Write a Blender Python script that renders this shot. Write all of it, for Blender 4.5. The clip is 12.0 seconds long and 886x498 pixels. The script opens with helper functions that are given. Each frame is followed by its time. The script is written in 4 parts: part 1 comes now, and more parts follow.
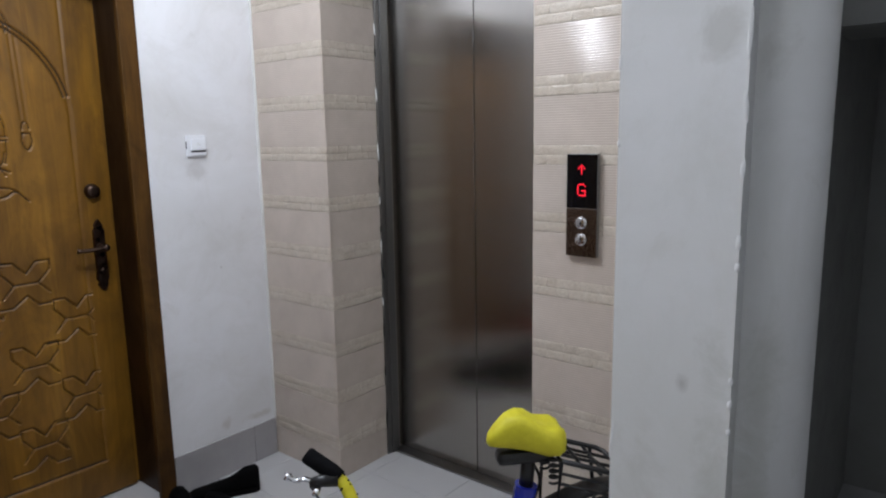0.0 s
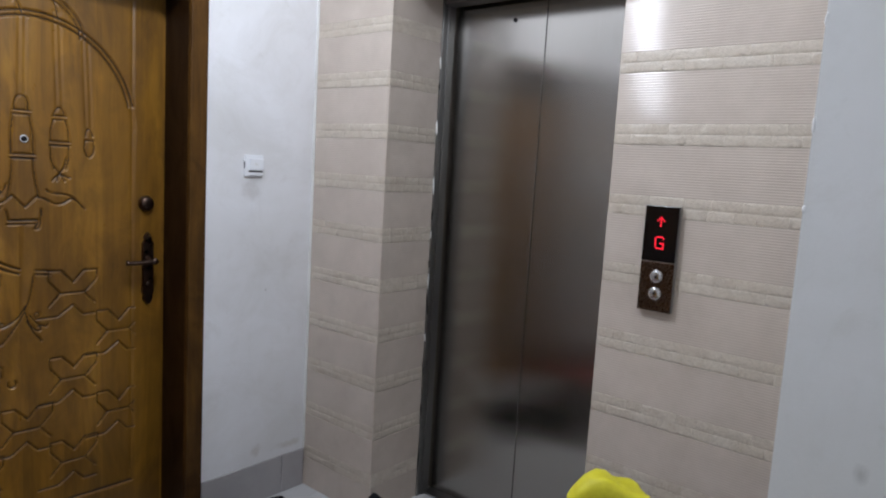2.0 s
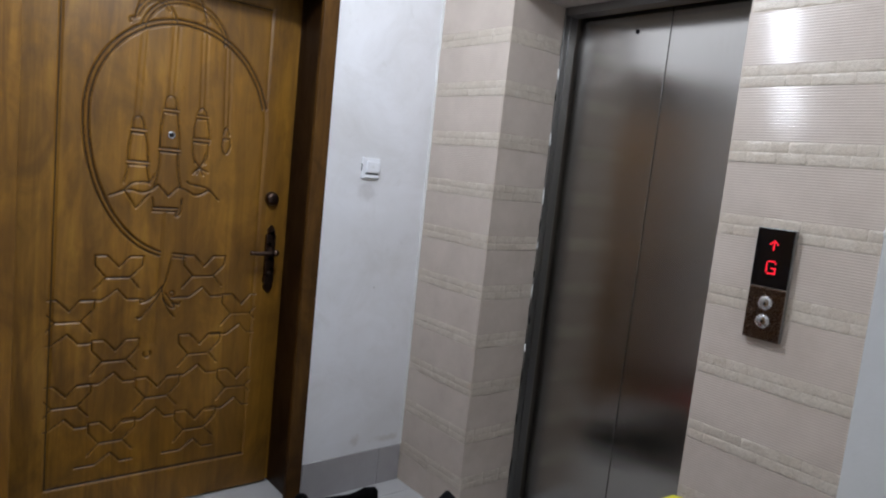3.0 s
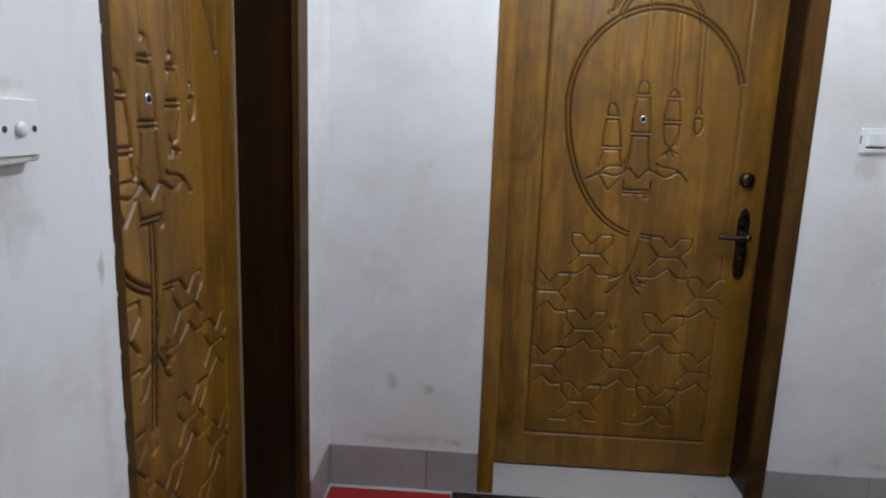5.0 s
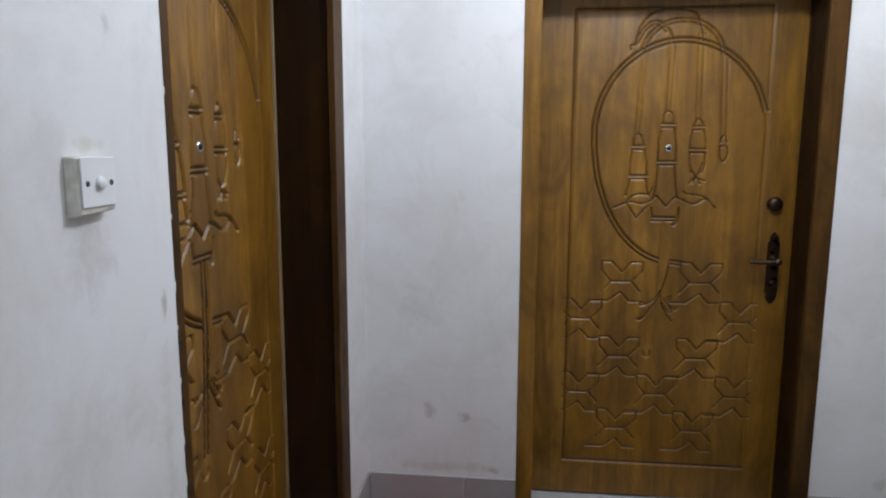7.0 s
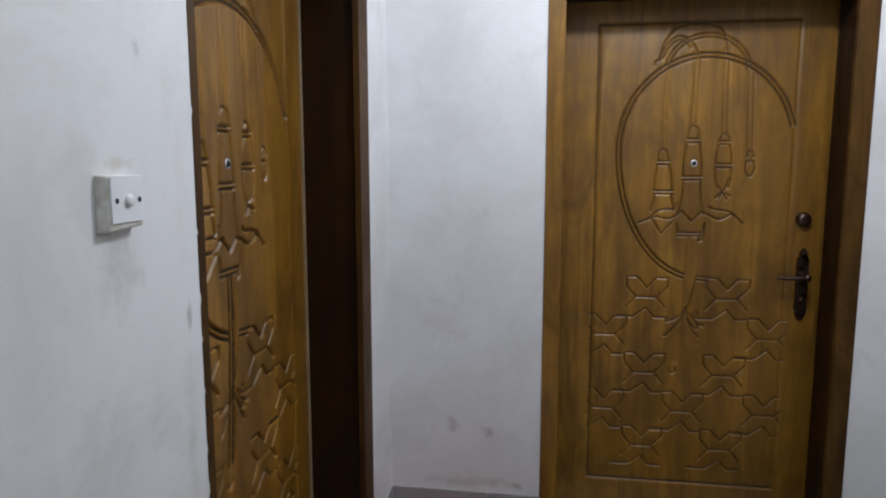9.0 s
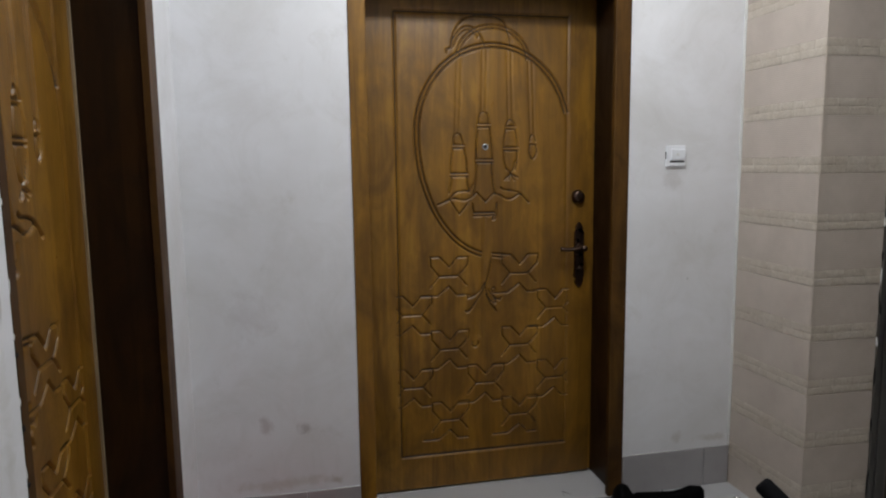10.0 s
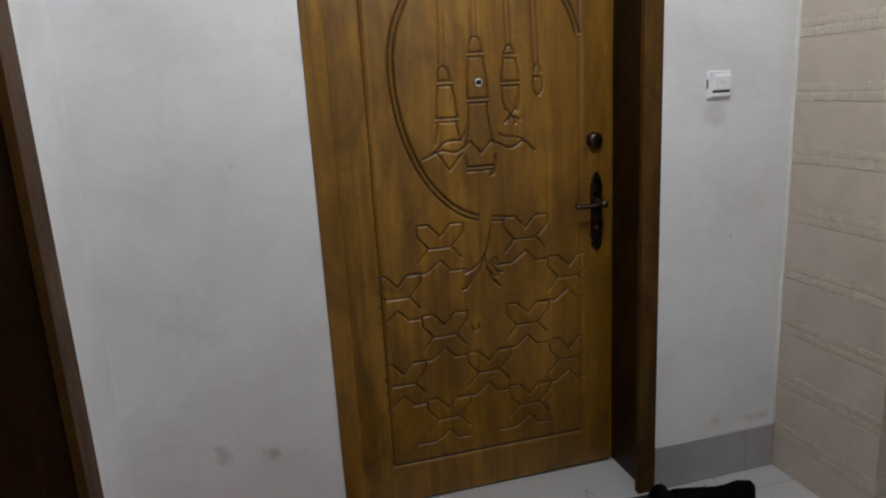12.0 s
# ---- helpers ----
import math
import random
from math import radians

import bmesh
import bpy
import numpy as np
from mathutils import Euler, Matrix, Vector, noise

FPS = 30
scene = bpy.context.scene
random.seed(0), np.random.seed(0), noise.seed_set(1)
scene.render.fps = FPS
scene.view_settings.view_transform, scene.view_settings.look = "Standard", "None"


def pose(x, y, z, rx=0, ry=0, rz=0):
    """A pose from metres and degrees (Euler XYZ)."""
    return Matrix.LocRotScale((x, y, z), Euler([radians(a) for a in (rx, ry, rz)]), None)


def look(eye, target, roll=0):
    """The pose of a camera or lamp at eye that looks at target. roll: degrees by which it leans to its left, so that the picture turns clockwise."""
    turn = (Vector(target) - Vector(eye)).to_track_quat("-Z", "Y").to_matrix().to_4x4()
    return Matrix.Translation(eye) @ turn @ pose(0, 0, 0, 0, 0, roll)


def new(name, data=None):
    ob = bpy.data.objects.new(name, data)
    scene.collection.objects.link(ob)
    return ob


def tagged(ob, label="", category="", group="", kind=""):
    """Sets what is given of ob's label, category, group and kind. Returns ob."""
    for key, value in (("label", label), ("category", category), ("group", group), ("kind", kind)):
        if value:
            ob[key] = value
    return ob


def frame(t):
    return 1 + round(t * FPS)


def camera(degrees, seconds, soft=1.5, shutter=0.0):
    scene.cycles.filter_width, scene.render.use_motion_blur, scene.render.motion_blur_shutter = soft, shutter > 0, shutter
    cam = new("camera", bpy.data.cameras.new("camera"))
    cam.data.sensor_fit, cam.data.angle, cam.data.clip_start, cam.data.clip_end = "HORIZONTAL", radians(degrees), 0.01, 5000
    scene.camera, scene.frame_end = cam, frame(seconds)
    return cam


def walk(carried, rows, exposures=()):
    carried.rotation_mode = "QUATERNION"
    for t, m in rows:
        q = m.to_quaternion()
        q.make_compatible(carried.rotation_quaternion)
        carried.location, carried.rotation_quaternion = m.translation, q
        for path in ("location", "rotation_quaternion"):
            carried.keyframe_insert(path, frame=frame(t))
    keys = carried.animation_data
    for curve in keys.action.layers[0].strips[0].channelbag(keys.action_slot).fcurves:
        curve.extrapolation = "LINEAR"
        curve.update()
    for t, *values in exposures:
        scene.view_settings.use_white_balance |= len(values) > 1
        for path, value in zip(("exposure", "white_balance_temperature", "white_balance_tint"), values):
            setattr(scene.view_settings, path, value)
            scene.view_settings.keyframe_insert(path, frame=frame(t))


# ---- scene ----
cam = camera(67.2, 12.0, soft=2.1)
# stops of the clip camera's own exposure
EXPOSURES = [(0.0, -0.02, 6150, 14), (0.5, -0.10, 6080, 14), (2.7, -0.12, 6080, 14), (4.5, -0.13, 6220, 12), (6.0, -0.10, 6220, 12), (9.0, -0.26, 6220, 12), (9.5, -0.38, 6480, 12), (10.0, -0.42, 6600, 12), (10.8, -0.44, 6720, 12), (12.0, -0.52, 6720, 12)]
PATH = [
    (0, (0.115, -2.583, 1.512), (1.648, -1.341, 1.18), -1.0),
    (0.5, (0.095, -2.474, 1.518), (1.621, -1.207, 1.256), 0.8),
    (1, (0.071, -2.408, 1.514), (1.614, -1.16, 1.263), 0.1),
    (1.5, (0.046, -2.382, 1.517), (1.54, -1.07, 1.298), 1.8),
    (2, (0.039, -2.399, 1.521), (1.568, -1.131, 1.286), 3.4),
    (2.5, (0.046, -2.44, 1.518), (1.455, -1.043, 1.262), 2.8),
    (2.7, (0.06, -2.481, 1.521), (1.406, -1.021, 1.279), 4.6),
    (4.3, (0.177, -2.473, 1.489), (0.78, -0.588, 1.204), -0.8),
    (4.5, (0.206, -2.459, 1.491), (0.577, -0.516, 1.198), -0.7),
    (5, (0.27, -2.534, 1.523), (0.158, -0.575, 1.136), 2.0),
    (5.5, (0.297, -2.602, 1.54), (0.072, -0.645, 1.193), -0.4),
    (6, (0.275, -2.606, 1.541), (0.053, -0.646, 1.212), 0.2),
    (6.5, (0.273, -2.614, 1.54), (0.069, -0.65, 1.221), 0.4),
    (8.3, (0.316, -2.626, 1.543), (-0.015, -0.67, 1.29), -0.1),
    (8.5, (0.304, -2.636, 1.542), (-0.052, -0.685, 1.28), 0.4),
    (9, (0.307, -2.636, 1.546), (0.002, -0.676, 1.289), -0.0),
    (9.3, (0.263, -2.596, 1.561), (0.157, -0.618, 1.289), 0.2),
    (9.5, (0.201, -2.572, 1.559), (0.296, -0.59, 1.312), 0.0),
    (10, (0.099, -2.589, 1.464), (0.515, -0.648, 1.216), -0.7),
    (10.5, (0.138, -2.559, 1.514), (0.777, -0.696, 1.168), 0.8),
    (11, (0.14, -2.481, 1.494), (0.782, -0.636, 1.068), 0.4),
    (11.5, (0.138, -2.22, 1.492), (0.621, -0.325, 1.075), -3.3),
    (12, (0.153, -1.984, 1.524), (0.65, -0.102, 1.061), -3.2),
]
walk(cam, [(t, look(eye, target, roll)) for t, eye, target, roll in PATH], EXPOSURES)

# ---------------- world and lamps ----------------
world = bpy.data.worlds.new("world")
scene.world = world
world.use_nodes = True
world.node_tree.nodes["Background"].inputs[0].default_value = (0.6, 0.7, 0.9, 1)
world.node_tree.nodes["Background"].inputs[1].default_value = 0.01


LAMPS = ((0.85, -0.95, 2.64, 52), (0.05, -2.45, 2.64, 7.5))     # over the landing, and in the side passage
for x, y, z, power in LAMPS:
    bulb_light = bpy.data.lights.new("bulb_light", "POINT")
    bulb_light.energy, bulb_light.color, bulb_light.shadow_soft_size = power, (0.90, 0.96, 1.0), 0.06
    new("bulb_light", bulb_light).location = (x, y, z)


# ---------------- materials ----------------
def mat(name, base, rough=0.5, metal=0.0, coat=0.0):
    m = bpy.data.materials.new(name)
    m.use_nodes = True
    b = m.node_tree.nodes["Principled BSDF"]
    b.inputs["Base Color"].default_value = (*base, 1)
    b.inputs["Roughness"].default_value = rough
    b.inputs["Metallic"].default_value = metal
    b.inputs["Coat Weight"].default_value = coat
    b.inputs["Coat Roughness"].default_value = 0.15
    return m


class Nodes:
    """Short way to wire a material."""

    def __init__(self, m):
        self.t = m.node_tree
        self.b = self.t.nodes["Principled BSDF"]

    def node(self, kind, **sets):
        n = self.t.nodes.new(kind)
        for k, v in sets.items():
            n.inputs[k.replace("_", " ")].default_value = v
        return n

    def link(self, a, b):
        self.t.links.new(a, b)

    def coords(self, scale, source="Object"):
        c = self.t.nodes.new("ShaderNodeTexCoord")
        mp = self.t.nodes.new("ShaderNodeMapping")
        mp.inputs["Scale"].default_value = scale
        self.link(c.outputs[source], mp.inputs["Vector"])
        return mp.outputs["Vector"]

    def noise(self, vec, scale, detail=4.0, rough=0.55, distort=0.0):
        n = self.node("ShaderNodeTexNoise", Scale=scale, Detail=detail, Roughness=rough, Distortion=distort)
        self.link(vec, n.inputs["Vector"])
        return n.outputs["Fac"]

    def ramp(self, fac, stops):
        r = self.t.nodes.new("ShaderNodeValToRGB")
        while len(r.color_ramp.elements) < len(stops):
            r.color_ramp.elements.new(0.5)
        for e, (p, c) in zip(r.color_ramp.elements, stops):
            e.position, e.color = p, (*c, 1)
        self.link(fac, r.inputs["Fac"])
        return r.outputs["Color"]

    def mix(self, fac, a, b, kind="MIX"):
        n = self.t.nodes.new("ShaderNodeMix")
        n.data_type, n.blend_type = "RGBA", kind
        for sock, v in ((n.inputs[0], fac), (n.inputs[6], a), (n.inputs[7], b)):
            if isinstance(v, (int, float)):
                sock.default_value = v
            elif isinstance(v, tuple):
                sock.default_value = (*v, 1)
            else:
                self.link(v, sock)
        return n.outputs[2]

    def math(self, op, a, b=0.0):
        n = self.t.nodes.new("ShaderNodeMath")
        n.operation = op
        for sock, v in zip(n.inputs, (a, b)):
            if isinstance(v, (int, float)):
                sock.default_value = v
            else:
                self.link(v, sock)
        return n.outputs[0]

    def bump(self, height, strength=0.3, distance=0.002):
        n = self.node("ShaderNodeBump", Strength=strength, Distance=distance)
        self.link(height, n.inputs["Height"])
        self.link(n.outputs["Normal"], self.b.inputs["Normal"])

    def base(self, c):
        self.link(c, self.b.inputs["Base Color"])

    def rough(self, c):
        self.link(c, self.b.inputs["Roughness"])


def random_value(n):
    return n.t.nodes.new("ShaderNodeObjectInfo").outputs["Random"]


def plaster(name, colour, grime):
    m = mat(name, colour, 0.55)
    n = Nodes(m)
    v = n.coords((1, 1, 1))
    big = n.noise(v, 1.7, 5, 0.6, 0.4)
    spots = n.noise(v, 6.5, 6, 0.7, 0.6)
    streak = n.noise(n.coords((7, 7, 0.9)), 2.2, 5, 0.65, 0.2)
    c = n.mix(n.ramp(big, [(0.40, (0, 0, 0)), (0.72, (0.38, 0.38, 0.38))]), colour, grime)
    c = n.mix(n.ramp(n.noise(v, 3.4, 6, 0.72, 0.9), [(0.46, (0, 0, 0)), (0.70, (0.26, 0.26, 0.26))]), c, grime)
    c = n.mix(n.ramp(spots, [(0.60, (0, 0, 0)), (0.80, (0.5, 0.5, 0.5))]), c, grime)
    c = n.mix(n.ramp(streak, [(0.60, (0, 0, 0)), (0.85, (0.16, 0.16, 0.16))]), c, tuple(g * 0.9 for g in grime))
    n.base(c)
    n.rough(n.ramp(spots, [(0.3, (0.42,) * 3), (0.7, (0.62,) * 3)]))
    n.bump(n.math("ADD", n.math("MULTIPLY", n.noise(v, 30, 4), 0.6), n.noise(v, 160, 3)), 0.11, 0.002)
    return m


def stained(m, spots):
    """Adds smudges to a wall paint: centre, size, colour, strength."""
    n = Nodes(m)
    link = n.b.inputs["Base Color"].links[0]
    c = link.from_socket
    v = n.coords((1, 1, 1))
    rag = n.noise(v, 14, 5, 0.7, 0.5)
    for centre, size, colour, strength in spots:
        mp = n.t.nodes.new("ShaderNodeMapping")
        mp.vector_type = "TEXTURE"
        mp.inputs["Location"].default_value = centre
        mp.inputs["Scale"].default_value = size
        n.link(v, mp.inputs["Vector"])
        d = n.t.nodes.new("ShaderNodeVectorMath")
        d.operation = "LENGTH"
        n.link(mp.outputs["Vector"], d.inputs[0])
        f = n.math("ADD", d.outputs["Value"], n.math("MULTIPLY", n.math("SUBTRACT", rag, 0.5), 2.6))
        c = n.mix(n.ramp(f, [(0.25, (strength,) * 3), (0.95, (0, 0, 0))]), c, colour)
    n.base(c)
    return m


def wood(name, dark, mid, light, boards=7.0, rough=0.34):
    m = mat(name, mid, rough)
    m.node_tree.nodes["Principled BSDF"].inputs["Specular IOR Level"].default_value = 0.45
    n = Nodes(m)
    v = n.coords((1, 1, 1))
    sep = n.t.nodes.new("ShaderNodeSeparateXYZ")
    n.link(v, sep.inputs[0])
    board = n.math("FLOOR", n.math("MULTIPLY", n.math("ADD", sep.outputs[0], sep.outputs[1]), boards))
    white = n.t.nodes.new("ShaderNodeTexWhiteNoise")
    white.noise_dimensions = "1D"
    n.link(board, white.inputs["W"])
    shift = n.t.nodes.new("ShaderNodeCombineXYZ")
    n.link(n.math("MULTIPLY", white.outputs["Value"], 7.0), shift.inputs[2])
    add = n.t.nodes.new("ShaderNodeVectorMath")
    n.link(n.coords((12, 12, 1.0)), add.inputs[0])
    n.link(shift.outputs[0], add.inputs[1])
    grain = n.noise(add.outputs[0], 1.5, 6, 0.58, 1.4)
    fine = n.noise(n.coords((240, 240, 9)), 1.0, 3, 0.6)
    cloud = n.noise(n.coords((3.6, 3.6, 1.6)), 1.7, 5, 0.65, 0.8)
    c = n.ramp(grain, [(0.20, dark), (0.46, mid), (0.82, light)])
    c = n.mix(n.math("MULTIPLY", white.outputs["Value"], 0.60), c, n.mix(0.5, dark, mid))
    c = n.mix(n.ramp(cloud, [(0.40, (0, 0, 0)), (0.72, (0.85, 0.85, 0.85))]), c, dark)
    c = n.mix(n.ramp(fine, [(0.52, (0, 0, 0)), (0.80, (0.26, 0.26, 0.26))]), c, dark)
    n.base(c)
    n.rough(n.ramp(cloud, [(0.3, (rough - 0.06,) * 3), (0.7, (rough + 0.16,) * 3)]))
    n.bump(n.math("ADD", fine, grain), 0.12, 0.001)
    return m


def metal(name, base, rough, brushed=None, metallic=1.0):
    m = mat(name, base, rough, metallic)
    n = Nodes(m)
    if brushed:
        v = n.coords(brushed)
        f = n.noise(v, 1.0, 4, 0.6)
        n.rough(n.ramp(f, [(0.3, (rough * 0.8,) * 3), (0.7, (rough * 1.25,) * 3)]))
        n.base(n.mix(f, tuple(b * 0.88 for b in base), base))
        n.bump(f, 0.05, 0.0005)
    else:
        f = n.noise(n.coords((1, 1, 1)), 40, 4)
        n.rough(n.ramp(f, [(0.3, (rough * 0.7,) * 3), (0.7, (min(1, rough * 1.4),) * 3)]))
    return m


def glazed(name, a, b, rough, scale=9.0, relief=0.0, patch=0.12, spread=0.05):
    m = mat(name, a, rough)
    n = Nodes(m)
    v = n.coords((1, 1, 1))
    r = random_value(n)
    shift = n.t.nodes.new("ShaderNodeVectorMath")
    n.link(v, shift.inputs[0])
    comb = n.t.nodes.new("ShaderNodeCombineXYZ")
    n.link(n.math("MULTIPLY", r, 40.0), comb.inputs[0])
    n.link(n.math("MULTIPLY", r, 23.0), comb.inputs[2])
    n.link(comb.outputs[0], shift.inputs[1])
    s = shift.outputs[0]
    f = n.noise(s, scale, 6, 0.65, 0.8 if relief else 0.1)
    g = n.noise(s, scale * 6, 4, 0.6)
    c = n.mix(n.ramp(f, [(0.22, (0, 0, 0)), (0.78, (1, 1, 1))]), a, b)
    if relief:
        c = n.mix(n.ramp(g, [(0.5, (0, 0, 0)), (0.8, (0.35, 0.35, 0.35))]), c, tuple(x * 0.8 for x in b))
        island = n.t.nodes.new("ShaderNodeNewGeometry").outputs["Random Per Island"]
        c = n.mix(n.math("MULTIPLY", island, 0.35), c, tuple(x * 0.95 for x in a))
        veins = n.noise(s, 34, 5, 0.7, 1.6)
        c = n.mix(n.ramp(veins, [(0.47, (0, 0, 0)), (0.50, (0.5, 0.5, 0.5)), (0.53, (0, 0, 0))]), c, tuple(x * 0.62 for x in a))
    c = n.mix(n.math("MULTIPLY", r, patch), c, tuple(x * 0.72 for x in a))
    n.base(c)
    n.rough(n.ramp(g, [(0.3, (rough,) * 3), (0.8, (rough + spread,) * 3)]))
    if relief:
        n.bump(n.math("ADD", f, n.math("MULTIPLY", g, 0.5)), relief, 0.004)
    return m


def speckled(name, a, b, rough, scale, fuzz=0.4):
    m = mat(name, a, rough)
    n = Nodes(m)
    v = n.coords((1, 1, 1))
    f = n.noise(v, scale, 5, 0.6)
    n.base(n.mix(n.ramp(f, [(0.35, (0, 0, 0)), (0.7, (1, 1, 1))]), a, b))
    n.bump(n.noise(v, scale * 5, 3), fuzz, 0.002)
    return m


WALL = plaster("white_wall_paint", (0.79, 0.79, 0.81), (0.52, 0.50, 0.46))
WALL_N = stained(plaster("white_wall_paint_by_door", (0.79, 0.79, 0.81), (0.52, 0.50, 0.46)), [
    ((-0.06, 0, 0.46), (0.035, 1, 0.05), (0.42, 0.36, 0.36), 0.5), ((0.09, 0, 0.44), (0.035, 1, 0.03), (0.38, 0.34, 0.33), 0.6),
    ((0.19, 0, 0.21), (0.05, 1, 0.022), (0.42, 0.38, 0.33), 0.6), ((-0.10, 0, 0.90), (0.10, 1, 0.12), (0.55, 0.52, 0.52), 0.35),
    ((0.02, 0, 0.22), (0.25, 1, 0.03), (0.52, 0.48, 0.42), 0.45), ((1.655, 0, 1.39), (0.06, 1, 0.05), (0.52, 0.50, 0.49), 0.5),
    ((1.90, 0, 0.22), (0.10, 1, 0.02), (0.46, 0.42, 0.36), 0.5), ((1.745, 0, 0.96), (0.006, 1, 0.008), (0.30, 0.28, 0.26), 0.8), ((1.72, 0, 0.24), (0.03, 1, 0.03), (0.5, 0.46, 0.42), 0.5)])
WALL_W = stained(plaster("white_wall_paint_by_switch", (0.79, 0.79, 0.81), (0.52, 0.50, 0.46)), [
    ((0, -1.735, 1.38), (1, 0.06, 0.07), (0.52, 0.51, 0.50), 0.5), ((0, -1.80, 1.50), (1, 0.07, 0.09), (0.58, 0.57, 0.56), 0.4),
    ((0, -1.72, 1.545), (1, 0.05, 0.012), (0.55, 0.50, 0.42), 0.5), ((0, -1.55, 0.95), (1, 0.03, 0.28), (0.50, 0.49, 0.44), 0.5),
    ((0, -1.545, 1.27), (1, 0.010, 0.03), (0.42, 0.42, 0.40), 0.7), ((0, -1.66, 1.72), (1, 0.012, 0.02), (0.5, 0.5, 0.48), 0.6), ((0, -1.78, 1.12), (1, 0.10, 0.10), (0.58, 0.57, 0.56), 0.4)])
CEIL = plaster("ceiling_paint", (0.83, 0.83, 0.83), (0.66, 0.65, 0.62))
DARKWALL = plaster("passage_shade_paint", (0.27, 0.27, 0.255), (0.18, 0.177, 0.158))
CHIP = plaster("bare_plaster", (0.80, 0.80, 0.78), (0.6, 0.6, 0.56))
LEAF = wood("carved_teak", (0.086, 0.0368, 0.0038), (0.240, 0.1110, 0.0114), (0.400, 0.2040, 0.0270), rough=0.33)
# Darker wood for cut lines: groove shade put into the colour
GROOVE = wood("groove_shade_wood", (0.018, 0.0075, 0.0010), (0.044, 0.0195, 0.0024), (0.075, 0.035, 0.0045), rough=0.42)
JAMB = wood("dark_teak_frame", (0.012, 0.0050, 0.0014), (0.034, 0.0145, 0.0038), (0.062, 0.028, 0.008), 9.0, 0.36)
EDGE = wood("face_strip_teak", (0.028, 0.011, 0.0022), (0.085, 0.038, 0.0065), (0.140, 0.068, 0.012), 9.0, 0.50)
PALEWOOD = wood("edge_highlight_wood", (0.22, 0.15, 0.08), (0.36, 0.28, 0.17), (0.46, 0.38, 0.26), 9.0, 0.5)
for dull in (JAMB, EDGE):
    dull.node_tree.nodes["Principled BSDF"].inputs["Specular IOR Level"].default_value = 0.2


def brushed_steel():
    m = mat("brushed_steel", (0.46, 0.445, 0.425), 0.20, 1.0)
    n = Nodes(m)
    band = n.noise(n.coords((1, 160, 0.35)), 1.0, 4, 0.7)
    smear = n.noise(n.coords((5, 5, 2.5)), 1.0, 4, 0.65, 0.4)
    n.base(n.mix(band, (0.345, 0.325, 0.300), (0.41, 0.39, 0.362)))
    n.rough(n.ramp(smear, [(0.3, (0.155,) * 3), (0.7, (0.205,) * 3)]))
    # vertical brushing spreads reflections sideways
    n.b.inputs["Anisotropic"].default_value = 0.96
    across = n.t.nodes.new("ShaderNodeCombineXYZ")
    across.inputs[1].default_value = 1.0
    n.link(across.outputs[0], n.b.inputs["Tangent"])
    return m


STEEL = brushed_steel()
STEEL_FRAME = metal("steel_frame", (0.26, 0.255, 0.25), 0.36, (200, 200, 2))
BRONZE = metal("antique_bronze", (0.10, 0.065, 0.05), 0.33)
CHROME = metal("chrome", (0.75, 0.75, 0.77), 0.14)
ALU = metal("aluminium_button", (0.62, 0.63, 0.64), 0.24)
RUBBER = mat("black_rubber", (0.012, 0.012, 0.013), 0.55)
GAP = mat("dark_gap", (0.01, 0.01, 0.01), 0.8)
TILE = glazed("ribbed_tile_glaze", (0.455, 0.384, 0.326), (0.560, 0.485, 0.417), 0.13, 7.0)
STONE = glazed("stone_strip_glaze", (0.470, 0.395, 0.310), (0.640, 0.580, 0.500), 0.30, 24.0, 0.5, spread=0.15)
FLOOR_TILE = glazed("floor_tile_glaze", (0.480, 0.476, 0.478), (0.510, 0.506, 0.506), 0.20, 5.0, patch=0.08)
SKIRT = glazed("skirting_tile_glaze", (0.33, 0.315, 0.32), (0.39, 0.375, 0.375), 0.30, 8.0, patch=0.05)
GROUT = speckled("grout", (0.36, 0.34, 0.31), (0.46, 0.44, 0.41), 0.8, 60)
TILEBED = speckled("tile_bedding", (0.42, 0.38, 0.34), (0.50, 0.46, 0.42), 0.8, 60)
PLASTIC = mat("white_plastic", (0.82, 0.83, 0.86), 0.32)
AGED = speckled("grimy_plastic", (0.72, 0.71, 0.66), (0.50, 0.48, 0.41), 0.55, 45, 0.1)
BLACKGLASS = mat("black_display_glass", (0.004, 0.004, 0.005), 0.08)
PANELMETAL = metal("bronze_panel_steel", (0.15, 0.105, 0.078), 0.26, (3, 200, 200))
SCREW = mat("screw_hole", (0.02, 0.02, 0.02), 0.6)
YELLOW = speckled("yellow_vinyl", (0.56, 0.50, 0.010), (0.66, 0.60, 0.02), 0.58, 40, 0.25)
FOAM = speckled("black_foam", (0.006, 0.006, 0.007), (0.010, 0.010, 0.011), 0.85, 160, 0.4)
BLACKPAINT = mat("black_paint", (0.004, 0.004, 0.005), 0.34)
BLUE = mat("blue_frame_paint", (0.012, 0.025, 0.33), 0.25, coat=0.6)
LEATHER = speckled("black_leather", (0.0014, 0.0014, 0.0016), (0.0032, 0.003, 0.0032), 0.72, 50, 0.4)
SOLE = mat("dark_sole", (0.0025, 0.0023, 0.0023), 0.8)
for dull in (LEATHER, SOLE, FOAM):
    dull.node_tree.nodes["Principled BSDF"].inputs["Specular IOR Level"].default_value = 0.05
REDMAT = speckled("red_mat_pile", (0.26, 0.008, 0.010), (0.36, 0.016, 0.016), 0.9, 120, 0.8)
RUGEDGE = speckled("dark_rug_binding", (0.006, 0.004, 0.0035), (0.014, 0.009, 0.007), 0.95, 150, 0.6)


